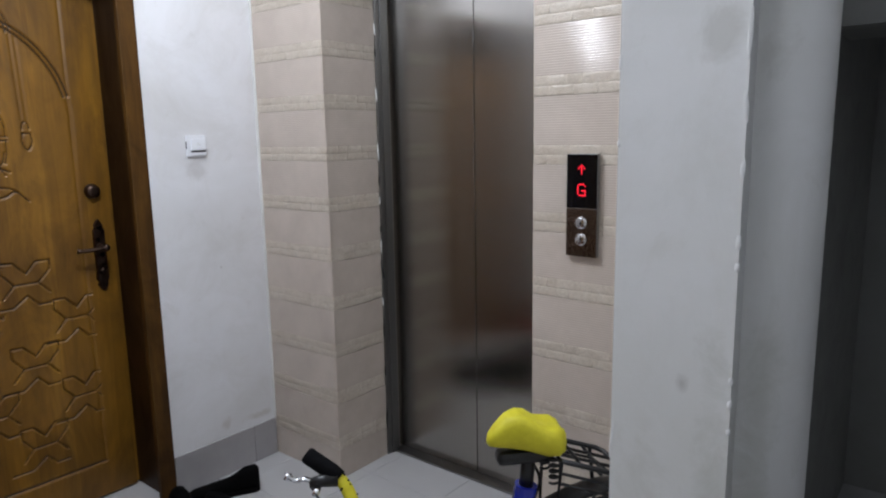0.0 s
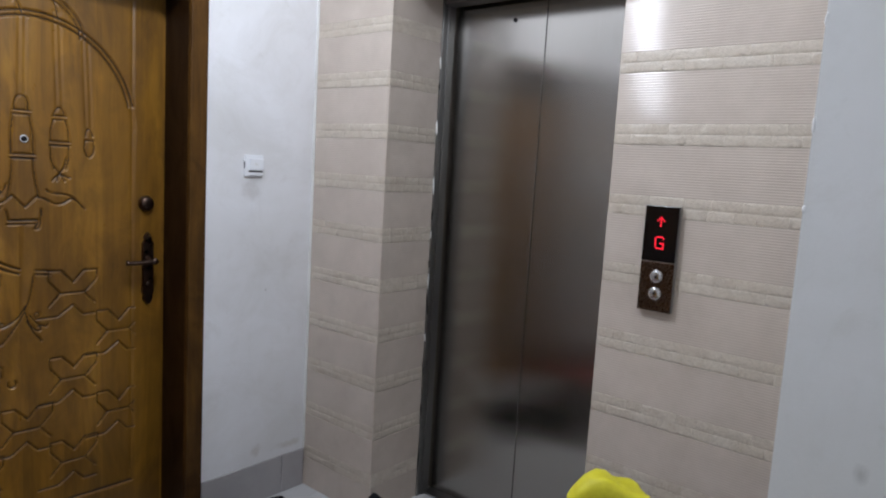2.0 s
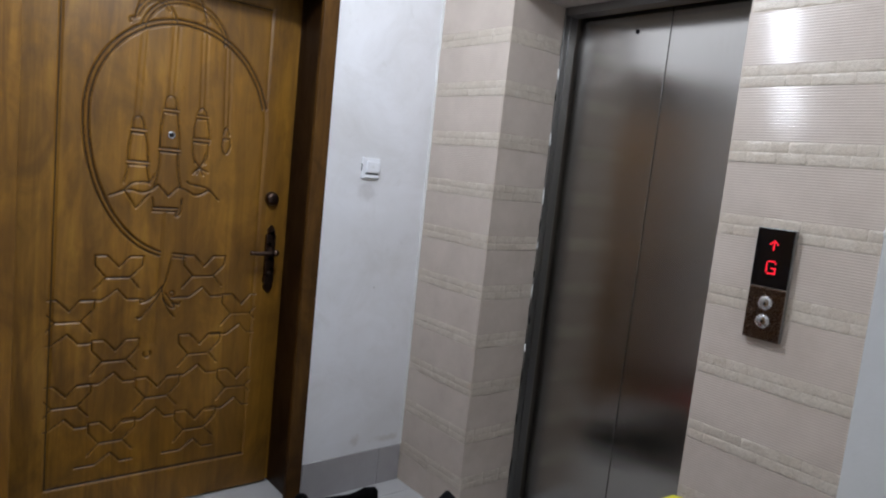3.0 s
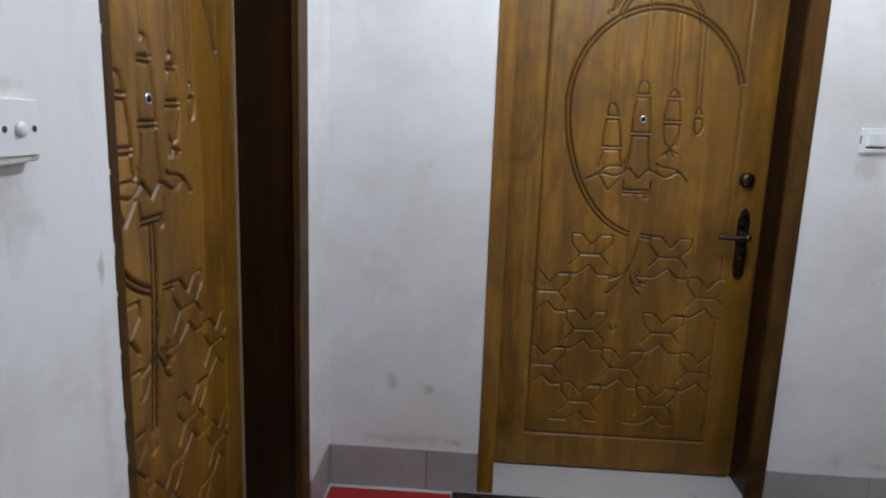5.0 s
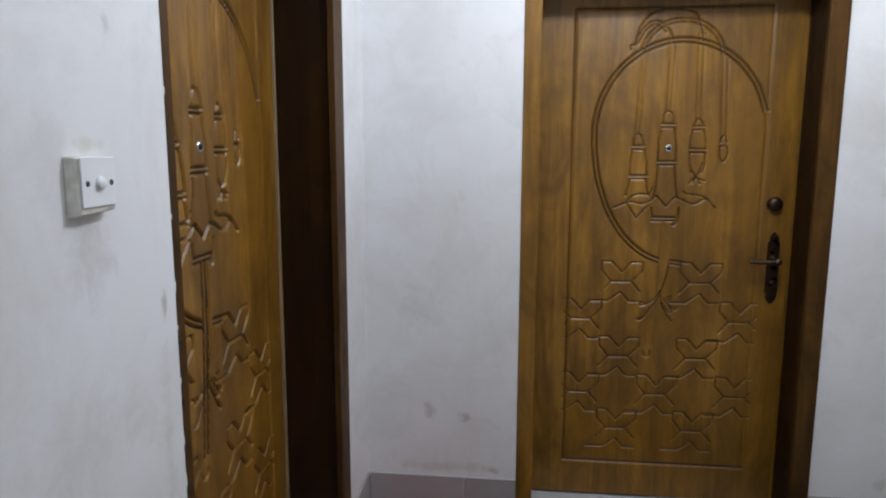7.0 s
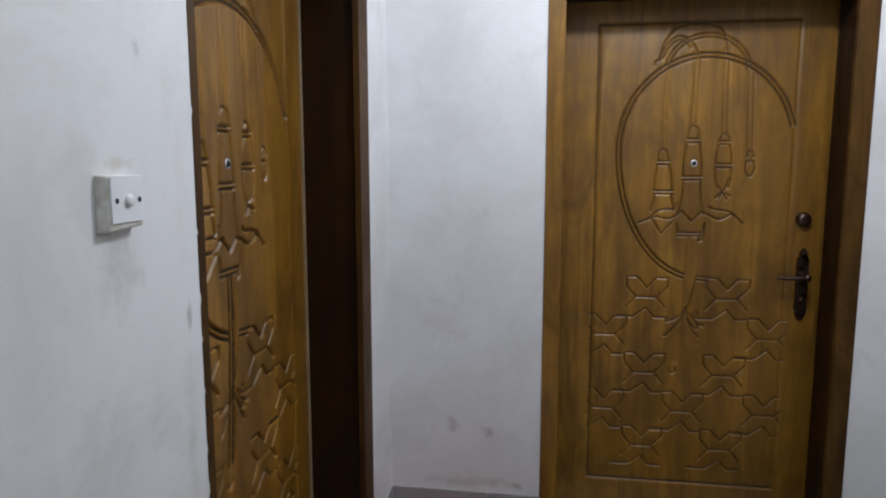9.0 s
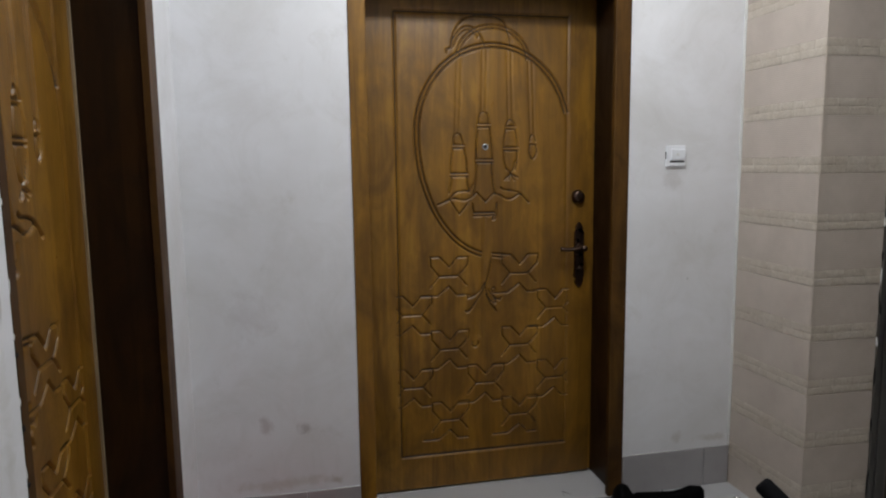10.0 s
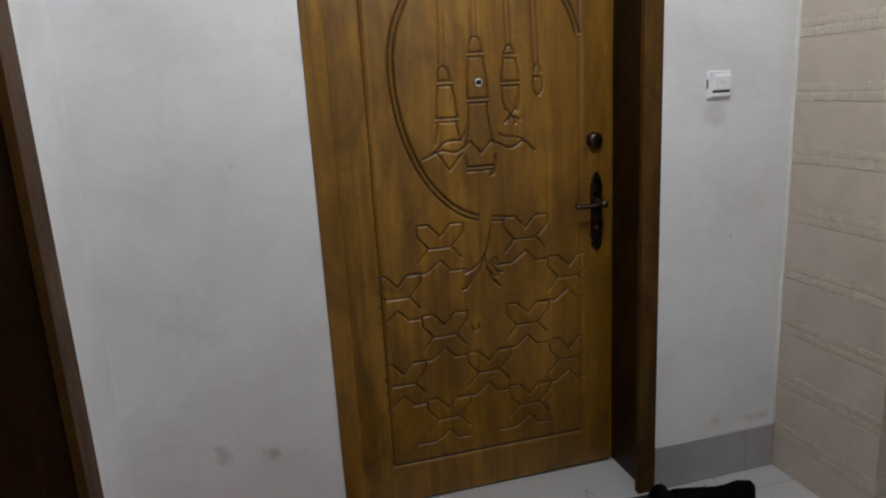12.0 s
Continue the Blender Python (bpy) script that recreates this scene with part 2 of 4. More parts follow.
def glow(name, colour, power):
    m = mat(name, (0.0, 0.0, 0.0), 0.5)
    b = m.node_tree.nodes["Principled BSDF"]
    b.inputs["Emission Color"].default_value = (*colour, 1)
    b.inputs["Emission Strength"].default_value = power
    return m


LED = glow("red_led", (1.0, 0.012, 0.03), 1.7)
LAMPGLOW = glow("lamp_diffuser_glow", (0.93, 0.97, 1.0), 9.0)


def rug_material(name, ground, motif, line, scale, share):
    m = mat(name, ground, 0.95)
    m.node_tree.nodes["Principled BSDF"].inputs["Specular IOR Level"].default_value = 0.1
    n = Nodes(m)
    v = n.coords((1, 1, 1))
    bent = n.t.nodes.new("ShaderNodeVectorMath")
    wob = n.node("ShaderNodeTexNoise", Scale=scale * 1.3, Detail=2.0)
    n.link(v, wob.inputs["Vector"])
    part_of = n.t.nodes.new("ShaderNodeVectorMath")
    part_of.operation = "SCALE"
    part_of.inputs["Scale"].default_value = 0.05
    n.link(wob.outputs["Color"], part_of.inputs[0])
    n.link(v, bent.inputs[0])
    n.link(part_of.outputs[0], bent.inputs[1])
    cell = n.t.nodes.new("ShaderNodeTexVoronoi")
    cell.inputs["Scale"].default_value = scale
    cell.inputs["Randomness"].default_value = 0.35
    n.link(bent.outputs[0], cell.inputs["Vector"])
    rings = n.math("SINE", n.math("MULTIPLY", cell.outputs["Distance"], 30.0))
    thin = n.math("SINE", n.math("MULTIPLY", cell.outputs["Distance"], 55.0))
    c = n.mix(n.ramp(rings, [(0.45, (0, 0, 0)), (0.70, (1, 1, 1))]), ground, motif)
    c = n.mix(n.ramp(thin, [(share, (0, 0, 0)), (min(1.0, share + 0.12), (1, 1, 1))]), c, line)
    c = n.mix(n.ramp(n.noise(v, 16, 3), [(0.50, (0, 0, 0)), (0.62, (0.85, 0.85, 0.85))]), c, ground)
    n.base(c)
    n.bump(n.noise(v, 350, 3), 0.8, 0.003)
    return m


RUG = rug_material("dark_rug_field", (0.005, 0.003, 0.0025), (0.016, 0.006, 0.004), (0.12, 0.095, 0.070), 12.0, 0.86)
RUGBAND = rug_material("scrolled_rug_border", (0.006, 0.003, 0.0025), (0.036, 0.012, 0.005), (0.24, 0.165, 0.085), 10.0, 0.74)


# ---------------- mesh helpers ----------------
def mesh_of(name, bm, materials, smooth=False):
    bm.normal_update()
    me = bpy.data.meshes.new(name)
    bm.to_mesh(me)
    bm.free()
    for m in materials if isinstance(materials, (list, tuple)) else (materials,):
        me.materials.append(m)
    if smooth:
        me.polygons.foreach_set("use_smooth", [True] * len(me.polygons))
    return me


def part(name, bm, material, parent=None, label="", smooth=False, m=None):
    ob = new(name, mesh_of(name, bm, material, smooth))
    if parent is not None:
        ob.parent = parent
    if m is not None:
        ob.matrix_basis = m
    if label:
        tagged(ob, label)
    return ob


def thing(name, m, label, category, group="", kind=""):
    ob = new(name)
    ob.empty_display_size = 0.1
    ob.matrix_basis = m
    return tagged(ob, label, category, group, kind)


def box(bm, x0, x1, y0, y1, z0, z1, bevel=0.0, mat_index=0, segments=2):
    r = bmesh.ops.create_cube(bm, size=1.0)
    bmesh.ops.scale(bm, vec=(x1 - x0, y1 - y0, z1 - z0), verts=r["verts"])
    bmesh.ops.translate(bm, vec=((x0 + x1) / 2, (y0 + y1) / 2, (z0 + z1) / 2), verts=r["verts"])
    faces = list({f for v in r["verts"] for f in v.link_faces})
    for f in faces:
        f.material_index = mat_index
    if bevel:
        edges = list({e for v in r["verts"] for e in v.link_edges})
        bmesh.ops.bevel(bm, geom=edges, offset=bevel, segments=segments, affect="EDGES", profile=0.5)
    return bm


def boxes(*rows, bevel=0.0):
    bm = bmesh.new()
    for r in rows:
        box(bm, *r, bevel=bevel)
    return bm


def lathe(bm, profile, steps=24, m=None):
    """Turns (radius, height) pairs round the z axis."""
    rings = []
    for r, h in profile:
        rings.append([bm.verts.new((r * math.cos(2 * math.pi * k / steps), r * math.sin(2 * math.pi * k / steps), h)) for k in range(steps)])
    for a, b in zip(rings, rings[1:]):
        for k in range(steps):
            bm.faces.new((a[k], a[(k + 1) % steps], b[(k + 1) % steps], b[k]))
    bm.faces.new(list(reversed(rings[0])))
    bm.faces.new(rings[-1])
    if m is not None:
        bmesh.ops.transform(bm, matrix=m, verts=[v for ring in rings for v in ring])
    return bm


def tube(bm, points, radius, steps=10, closed=False, flat=1.0):
    """A round bar along points; radius is a number or one for each point."""
    pts = [Vector(p) for p in points]
    rings = []
    up = Vector((0, 0, 1))
    count = len(pts)
    for i, p in enumerate(pts):
        a = pts[(i - 1) % count] if closed or i else p
        b = pts[(i + 1) % count] if closed or i < count - 1 else p
        d = (b - a).normalized()
        side = d.cross(up)
        if side.length < 1e-3:
            side = d.cross(Vector((0, 1, 0)))
        side.normalize()
        top = side.cross(d)
        r = radius[i] if isinstance(radius, (list, tuple)) else radius
        rings.append([bm.verts.new(p + side * r * math.cos(2 * math.pi * k / steps) + top * r * flat * math.sin(2 * math.pi * k / steps)) for k in range(steps)])
    pairs = list(zip(rings, rings[1:])) + ([(rings[-1], rings[0])] if closed else [])
    for a, b in pairs:
        for k in range(steps):
            bm.faces.new((a[k], a[(k + 1) % steps], b[(k + 1) % steps], b[k]))
    if not closed:
        bm.faces.new(list(reversed(rings[0])))
        bm.faces.new(rings[-1])
    bmesh.ops.recalc_face_normals(bm, faces=bm.faces)
    return bm


def curve_points(pts, n=8):
    """A smooth line through pts."""
    p = [Vector(pts[0])] + [Vector(q) for q in pts] + [Vector(pts[-1])]
    out = []
    for a, b, c, d in zip(p, p[1:], p[2:], p[3:]):
        for k in range(n):
            t = k / n
            out.append(0.5 * (2 * b + (c - a) * t + (2 * a - 5 * b + 4 * c - d) * t * t + (3 * b - a - 3 * c + d) * t ** 3))
    out.append(p[-1])
    return out


# ---------------- the large structure ----------------
XE = 1.98        # tiled wall and pillar front
YP = -0.46       # side of the lift recess
YQ = -1.45       # other side of the lift recess
XB = -0.325      # wall of the second door
H = 2.95


def structure(name, bm, material, label, category="wall"):
    return tagged(part(name, bm, material), label, category, kind="structure")


structure("floor", boxes((-0.6, 3.4, -4.0, 0.35, -0.10, -0.012)), GROUT, "grey grout bed under pale ceramic floor tiles", "floor")
structure("ceiling", boxes((-0.7, 3.4, -4.1, 0.45, H, H + 0.12)), CEIL, "plain white painted ceiling", "ceiling")
wall_a = structure("wall_north", boxes((XB - 0.3, 0.300, 0, 0.42, -0.05, H), (1.452, 3.4, 0, 0.42, -0.05, H), (0.300, 1.452, 0, 0.42, 2.255, H), (0.300, 1.452, 0.34, 0.42, -0.05, 2.255)),
                   WALL_N, "white painted plaster wall with scuffs and stains")
wall_b = structure("wall_west", boxes((XB - 0.33, XB, -0.300, 0.0, -0.05, H), (XB - 0.33, XB, -4.1, -1.505, -0.05, H), (XB - 0.33, XB, -1.505, -0.300, 2.255, H), (XB - 0.40, XB - 0.33, -1.60, -0.2, -0.05, 2.3)),
                   WALL_W, "white painted plaster wall with grey smudges")
wall_e = structure("wall_east", boxes((XE + 0.012, 3.4, YP + 0.012, -0.001, -0.05, H), (XE + 0.012, 3.4, -2.217, YQ, -0.05, H), (XE + 0.012, 3.4, YQ, YP + 0.012, 2.26, H), (2.50, 3.4, YQ, YP + 0.012, -0.05, 2.26)),
                   TILEBED, "lift wall faced with ribbed beige tiles")
# Unseen wall added to close the room; white so it returns light
structure("wall_south_bounce", boxes((-0.7, 3.4, -4.1, -3.98, -0.05, H)), WALL, "unseen wall behind, added in white to bounce light")
# Dark grey walls and slab carry the passage's lack of light in their colour
structure("wall_passage", boxes((3.28, 3.4, -3.98, -2.217, -0.05, H), (2.08, 2.40, -3.98, -2.2505, 1.765, H), (1.992, 3.28, -2.232, -2.2175, -0.05, H)), DARKWALL, "end wall with a low beam, passage darkness put into its grey")


def rounded_stub():
    """Free end of a plastered wall, with one softly rounded corner."""
    bm = bmesh.new()
    outline = [(XE, -2.217), (0.925, -2.217), (0.925, -2.370), (0.985, -2.362), (1.140, -2.310)]
    outline += [(1.245 - 0.105 * math.cos(a), -2.300 - 0.105 * math.sin(a)) for a in [radians(6 * k) for k in range(1, 27)]]
    outline += [(1.42, -2.25), (XE, -2.25)]
    low = [bm.verts.new((x, y, -0.05)) for x, y in outline]
    high = [bm.verts.new((x, y, H)) for x, y in outline]
    n = len(low)
    for k in range(n):
        bm.faces.new((low[k], low[(k + 1) % n], high[(k + 1) % n], high[k])).smooth = 4 <= k < n - 4
    bm.faces.new(low)
    bm.faces.new(high)
    bmesh.ops.recalc_face_normals(bm, faces=bm.faces)
    return bm


STUB = stained(plaster("stained_stub_paint", (0.82, 0.82, 0.80), (0.56, 0.55, 0.47)), [
    ((0.925, -2.31, 1.20), (1, 0.012, 0.02), (0.42, 0.41, 0.37), 0.6), ((0.925, -2.34, 1.62), (1, 0.03, 0.05), (0.52, 0.51, 0.46), 0.5),
    ((0.925, -2.35, 1.00), (1, 0.03, 0.30), (0.50, 0.50, 0.43), 0.45), ((0.925, -2.26, 1.0), (1, 0.05, 0.16), (0.58, 0.57, 0.50), 0.4)])
structure("wall_stub", rounded_stub(), STUB, "free end of a white plastered wall, chipped corners")


def crumbs(name, parent, spots, material, label, seed):
    """Small broken lumps of plaster or mortar: place and size."""
    rnd = random.Random(seed)
    for (x, y, z), (a, b, c) in spots:
        bm = bmesh.new()
        bmesh.ops.create_icosphere(bm, subdivisions=2, radius=1.0)
        for v in bm.verts:
            k = 1.0 + 0.28 * noise.noise(v.co * 2.1 + Vector((seed, z * 9, x)))
            v.co = Vector((v.co.x * a * k, v.co.y * b * k, v.co.z * c * k))
        part(name, bm, material, parent, label, m=pose(x, y, z, rnd.uniform(-6, 6), 0, rnd.uniform(-8, 8)))


stub = bpy.data.objects["wall_stub"]
crumbs("plaster_chip", stub, [((0.926, -2.369, z), (0.0034, 0.0030, h)) for z, h in ((1.385, 0.010), (1.355, 0.006), (1.215, 0.006), (1.185, 0.007), (1.150, 0.005), (1.62, 0.030), (1.70, 0.050), (1.54, 0.018), (1.47, 0.012))], CHIP, "bright broken plaster on the corner", 4)
crumbs("plaster_chip", stub, [((0.926, -2.218, z), (0.0026, 0.0026, h)) for z, h in ((1.60, 0.012), (1.50, 0.006), (1.10, 0.030), (0.98, 0.022), (1.72, 0.009), (0.88, 0.012))], CHIP, "bright broken plaster on the corner", 5)
crumbs("mortar_gap", wall_e, [((2.287, YP - 0.001, z), (0.006, 0.004, h)) for z, h in ((1.32, 0.030), (1.10, 0.020), (0.92, 0.055), (0.62, 0.045), (0.42, 0.030), (1.88, 0.020), (0.18, 0.06))], GAP, "dark open joint beside the steel jamb", 6)
crumbs("mortar_crumb", wall_e, [((2.287, YP - 0.001, z), (0.006, 0.004, h)) for z, h in ((1.45, 0.045), (1.23, 0.020), (1.02, 0.040), (1.70, 0.035), (1.98, 0.030), (0.76, 0.020))], CHIP, "white grout smeared along the tile edge", 7)
part("corner_caulk", boxes((XE - 0.006, XE + 0.003, -0.007, -0.0005, 0.180, H)), CHIP, wall_e, "white paint line in the corner")
crumbs("plaster_chip", wall_b, [((XB + 0.0005, -1.504, z), (0.0010, 0.0016, h)) for z, h in ((1.64, 0.012), (1.30, 0.018), (1.12, 0.010), (1.00, 0.016), (0.92, 0.020), (1.42, 0.008), (1.22, 0.007))], CHIP, "chipped plaster along the door frame", 8)
crumbs("dark_chip", wall_b, [((XB + 0.001, -1.503, z), (0.003, 0.003, h)) for z, h in ((1.075, 0.006), (0.985, 0.005), (0.90, 0.008), (1.19, 0.004))], GAP, "dark chipped spot at the frame", 9)


def ceiling_lamp(x, y):
    lamp = thing("ceiling_lamp", pose(x, y, H), "bare white bulb in a ceiling holder, switched on", "lamp")
    part("holder", lathe(bmesh.new(), [(0.045, 0.0), (0.045, -0.018), (0.024, -0.026), (0.022, -0.07), (0.018, -0.075)], 28), PLASTIC, lamp, "white plastic bulb holder", smooth=True)
    part("bulb", lathe(bmesh.new(), [(0.014, -0.072), (0.016, -0.10), (0.032, -0.135), (0.036, -0.165), (0.028, -0.195), (0.008, -0.212)], 28), LAMPGLOW, lamp, "glowing opal bulb", smooth=True)


for x, y, z, power in LAMPS:
    ceiling_lamp(x, y)


# ---------------- carved doors ----------------
LEAF_W, LEAF_H, STEP = 1.04, 2.190, 0.0030


def ring_arc(cx, cz, rx, rz, a0, a1, n=40):
    return [(cx + rx * math.cos(radians(a0 + (a1 - a0) * k / n)), cz + rz * math.sin(radians(a0 + (a1 - a0) * k / n))) for k in range(n + 1)]


def mirrored(pts, cx):
    return [(2 * cx - x, z) for x, z in pts]


def minaret(top, half, rings, foot):
    """A bullet tip with double rings and flaring sides; rings are (x, z, half width)."""
    tx, tz = top
    rx, rz, rw = rings[0]
    out = [eased([(rx - half, rz + 0.010), (tx - half, tz - 0.022), (tx - half * 0.5, tz), (tx + half * 0.5, tz), (tx + half, tz - 0.022), (rx + half, rz + 0.010)])]
    for x, z, w in rings:
        out += [[(x - w, z + 0.006), (x + w, z + 0.006)], [(x - w, z - 0.008), (x + w, z - 0.008)]]
    for side in (-1, 1):
        for (ax, az, aw), (bx, bz, bw) in zip(rings, rings[1:]):
            out.append(eased([(ax + side * aw * 0.92, az - 0.010), ((ax + bx) / 2 + side * (0.25 * aw + 0.72 * bw), (az + bz) / 2), (bx + side * bw * 0.92, bz + 0.008)]))
        x, z, w = rings[-1]
        out.append(eased([(x + side * w * 0.85, z - 0.012), (x + side * w * 0.95, (z + foot[1]) / 2), (x + side * foot[0], foot[1])]))
    return out


def flower(cx, cz):
    """One eight-pointed knot of the lattice."""
    s = 0.00144
    rows = [[(-30, 0), (30, 0)],
            [(-30, 0), (-57, 33), (-57, 60), (-28, 60), (2, 28)],
            [(30, 0), (60, 33), (62, 58), (28, 58), (2, 28)],
            [(-30, 0), (-57, -32)], [(30, 0), (55, -30)],
            [(-87, -60), (-37, -60), (0, -32), (25, -60), (57, -60)]]
    return [[(cx + x * s, cz + z * s) for x, z in r] for r in rows]


def eased(pts, turns=2):
    """Rounds a broken line by cutting its corners; the ends stay."""
    for _ in range(turns):
        cut = [pts[0]]
        for (ax, az), (bx, bz) in zip(pts, pts[1:]):
            cut += [(ax * 0.75 + bx * 0.25, az * 0.75 + bz * 0.25), (ax * 0.25 + bx * 0.75, az * 0.25 + bz * 0.75)]
        pts = cut + [pts[-1]]
    return pts


def strokes():
    """Lines of the carving: points, half width and depth, in the leaf's own x and z."""
    out = []
    fine, deep = (0.0036, 0.0066), (0.0044, 0.0078)
    x0, x1, z0, z1 = -0.372, 0.400, 0.152, 2.092
    out.append(([(x1, z1), (x0, z1), (x0, z0), (x1, z0)], 0.0060, 0.0060))
    out.append(([(x1, z0), (x1, z1)], 0.0060, 0.0026))
    out.append(([(x0, 0.0), (x0, z0)], 0.0016, 0.0016))
    # great arch: a double line that dies out down its right flank
    cx, cz = 0.060, 1.590
    for k in (0.0, 0.017):
        out.append((ring_arc(cx, cz, 0.352 - k, 0.382 - k, 14, 180), *deep))
        out.append((ring_arc(cx, cz, 0.352 - k, 0.545 - k, 180, 260), *deep))
    out.append((ring_arc(cx, cz, 0.344, 0.374, 0, 22, 12), 0.0080, 0.0040))
    out.append(([(0.404, 1.59), (0.400, 1.30)], 0.0075, 0.0026))
    # crossing loops over it
    for k in (0.0, 0.014):
        out.append((ring_arc(0.056, 1.900, 0.166 - k, 0.148 - k, 2, 172), *fine))
    out.append((eased([(-0.148, 1.929), (-0.152, 1.944), (-0.128, 1.946), (-0.126, 1.974), (-0.110, 2.029), (-0.062, 2.082), (0.021, 2.088), (0.096, 2.077), (0.124, 2.023), (0.135, 1.958)]), *fine))
    out.append((eased([(-0.125, 1.974), (-0.105, 2.011), (-0.070, 2.039), (-0.034, 2.036), (0.002, 2.004), (0.019, 1.960)]), *fine))
    out.append((eased([(-0.119, 1.955), (-0.100, 1.998), (-0.066, 2.025), (-0.038, 2.022), (-0.012, 1.995)]), *fine))
    # hanging cords
    for x, a, lean, b in ((-0.092, 1.915, -0.012, 1.60), (0.020, 1.955, -0.005, 1.69), (0.128, 1.985, 0.008, 1.655), (0.226, 1.90, 0.010, 1.59)):
        for side in (-0.009, 0.009):
            out.append(([(x + side, a), (x + lean + side, b)], 0.0050, 0.0030))
    knots = minaret((-0.104, 1.590), 0.019, [(-0.101, 1.535, 0.026), (-0.098, 1.413, 0.039)], (0.047, 1.335))
    knots += minaret((0.014, 1.682), 0.021, [(0.013, 1.624, 0.028), (0.015, 1.472, 0.039)], (0.050, 1.325))
    knots += minaret((0.136, 1.651), 0.017, [(0.136, 1.615, 0.022), (0.137, 1.523, 0.034)], (0.020, 1.430))
    knots += [eased([(0.158, 1.47), (0.150, 1.43), (0.110, 1.388)]), eased([(0.116, 1.44), (0.140, 1.41), (0.168, 1.398)]), [(0.137, 1.415), (0.125, 1.388)], [(0.137, 1.415), (0.152, 1.386)]]
    knots += [ring_arc(0.238, 1.556, 0.012, 0.028, 0, 180, 10), [(0.224, 1.540), (0.252, 1.540)], eased([(0.225, 1.540), (0.220, 1.505), (0.239, 1.470), (0.258, 1.505), (0.253, 1.540)])]
    # the wave under them
    knots.append(eased([(-0.192, 1.284), (-0.142, 1.306), (-0.115, 1.338), (-0.080, 1.342), (-0.048, 1.340), (-0.036, 1.372)]))
    knots.append(eased([(-0.192, 1.284), (-0.150, 1.300), (-0.120, 1.312), (-0.085, 1.300), (-0.052, 1.304), (-0.020, 1.334)]) + [(0.021, 1.292)] + eased([(0.058, 1.330), (0.092, 1.318), (0.120, 1.300), (0.150, 1.306), (0.180, 1.330), (0.221, 1.286)]))
    knots.append(eased([(0.090, 1.354), (0.104, 1.342), (0.145, 1.340), (0.180, 1.330), (0.215, 1.290)]))
    knots += [[(-0.141, 1.304), (-0.098, 1.240), (-0.052, 1.295)], [(-0.040, 1.283), (-0.033, 1.245), (0.062, 1.245)], [(-0.036, 1.231), (0.060, 1.231)]]
    knots.append(eased([(0.072, 1.285), (0.072, 1.245), (0.066, 1.214), (0.048, 1.212), (0.056, 1.226), (0.064, 1.240)]))
    out += [(k, *fine) for k in knots]
    for row, z in enumerate((0.968, 0.801, 0.637, 0.470, 0.308)):
        for x in ((-0.149, 0.177) if row % 2 == 0 else (-0.315, 0.016, 0.347)):
            if row == 1 and abs(x) < 0.1:
                continue
            for line in flower(x, z):
                out.append((line, 0.0032, 0.0066))
    for a, b in (((0.05, 1.062), (0.11, 1.056)), ((0.05, 1.048), (0.10, 1.042))):
        out.append(([a, b], *fine))
    out.append(([(0.018, 1.225), (0.014, 1.05), (0.002, 0.90), (-0.016, 0.70)], 0.014, 0.0040))
    root = [(0.045, 1.04), (0.030, 0.95), (0.000, 0.88), (-0.035, 0.835), (-0.060, 0.800), (-0.075, 0.806)]
    out.append((eased(root), *fine))
    out.append((eased([(0.018, 0.935), (-0.005, 0.895), (-0.035, 0.872), (-0.066, 0.862), (-0.064, 0.880), (-0.054, 0.876)]), *fine))
    out.append((eased([(0.015, 0.925), (0.024, 0.880), (0.046, 0.842), (0.068, 0.836), (0.066, 0.856), (0.056, 0.852)]), *fine))
    out.append((ring_arc(0.055, 0.898, 0.008, 0.010, 0, 330, 10), *fine))
    out.append((mirrored([(0.010, 0.90), (-0.020, 0.86), (-0.045, 0.850), (-0.050, 0.862)], 0.02), *fine))
    out.append(([(0.020, 0.88), (0.045, 0.83), (0.068, 0.80), (0.060, 0.815)], *fine))
    out.append((ring_arc(-0.030, 0.655, 0.014, 0.014, 150, 400, 10), *fine))
    return out


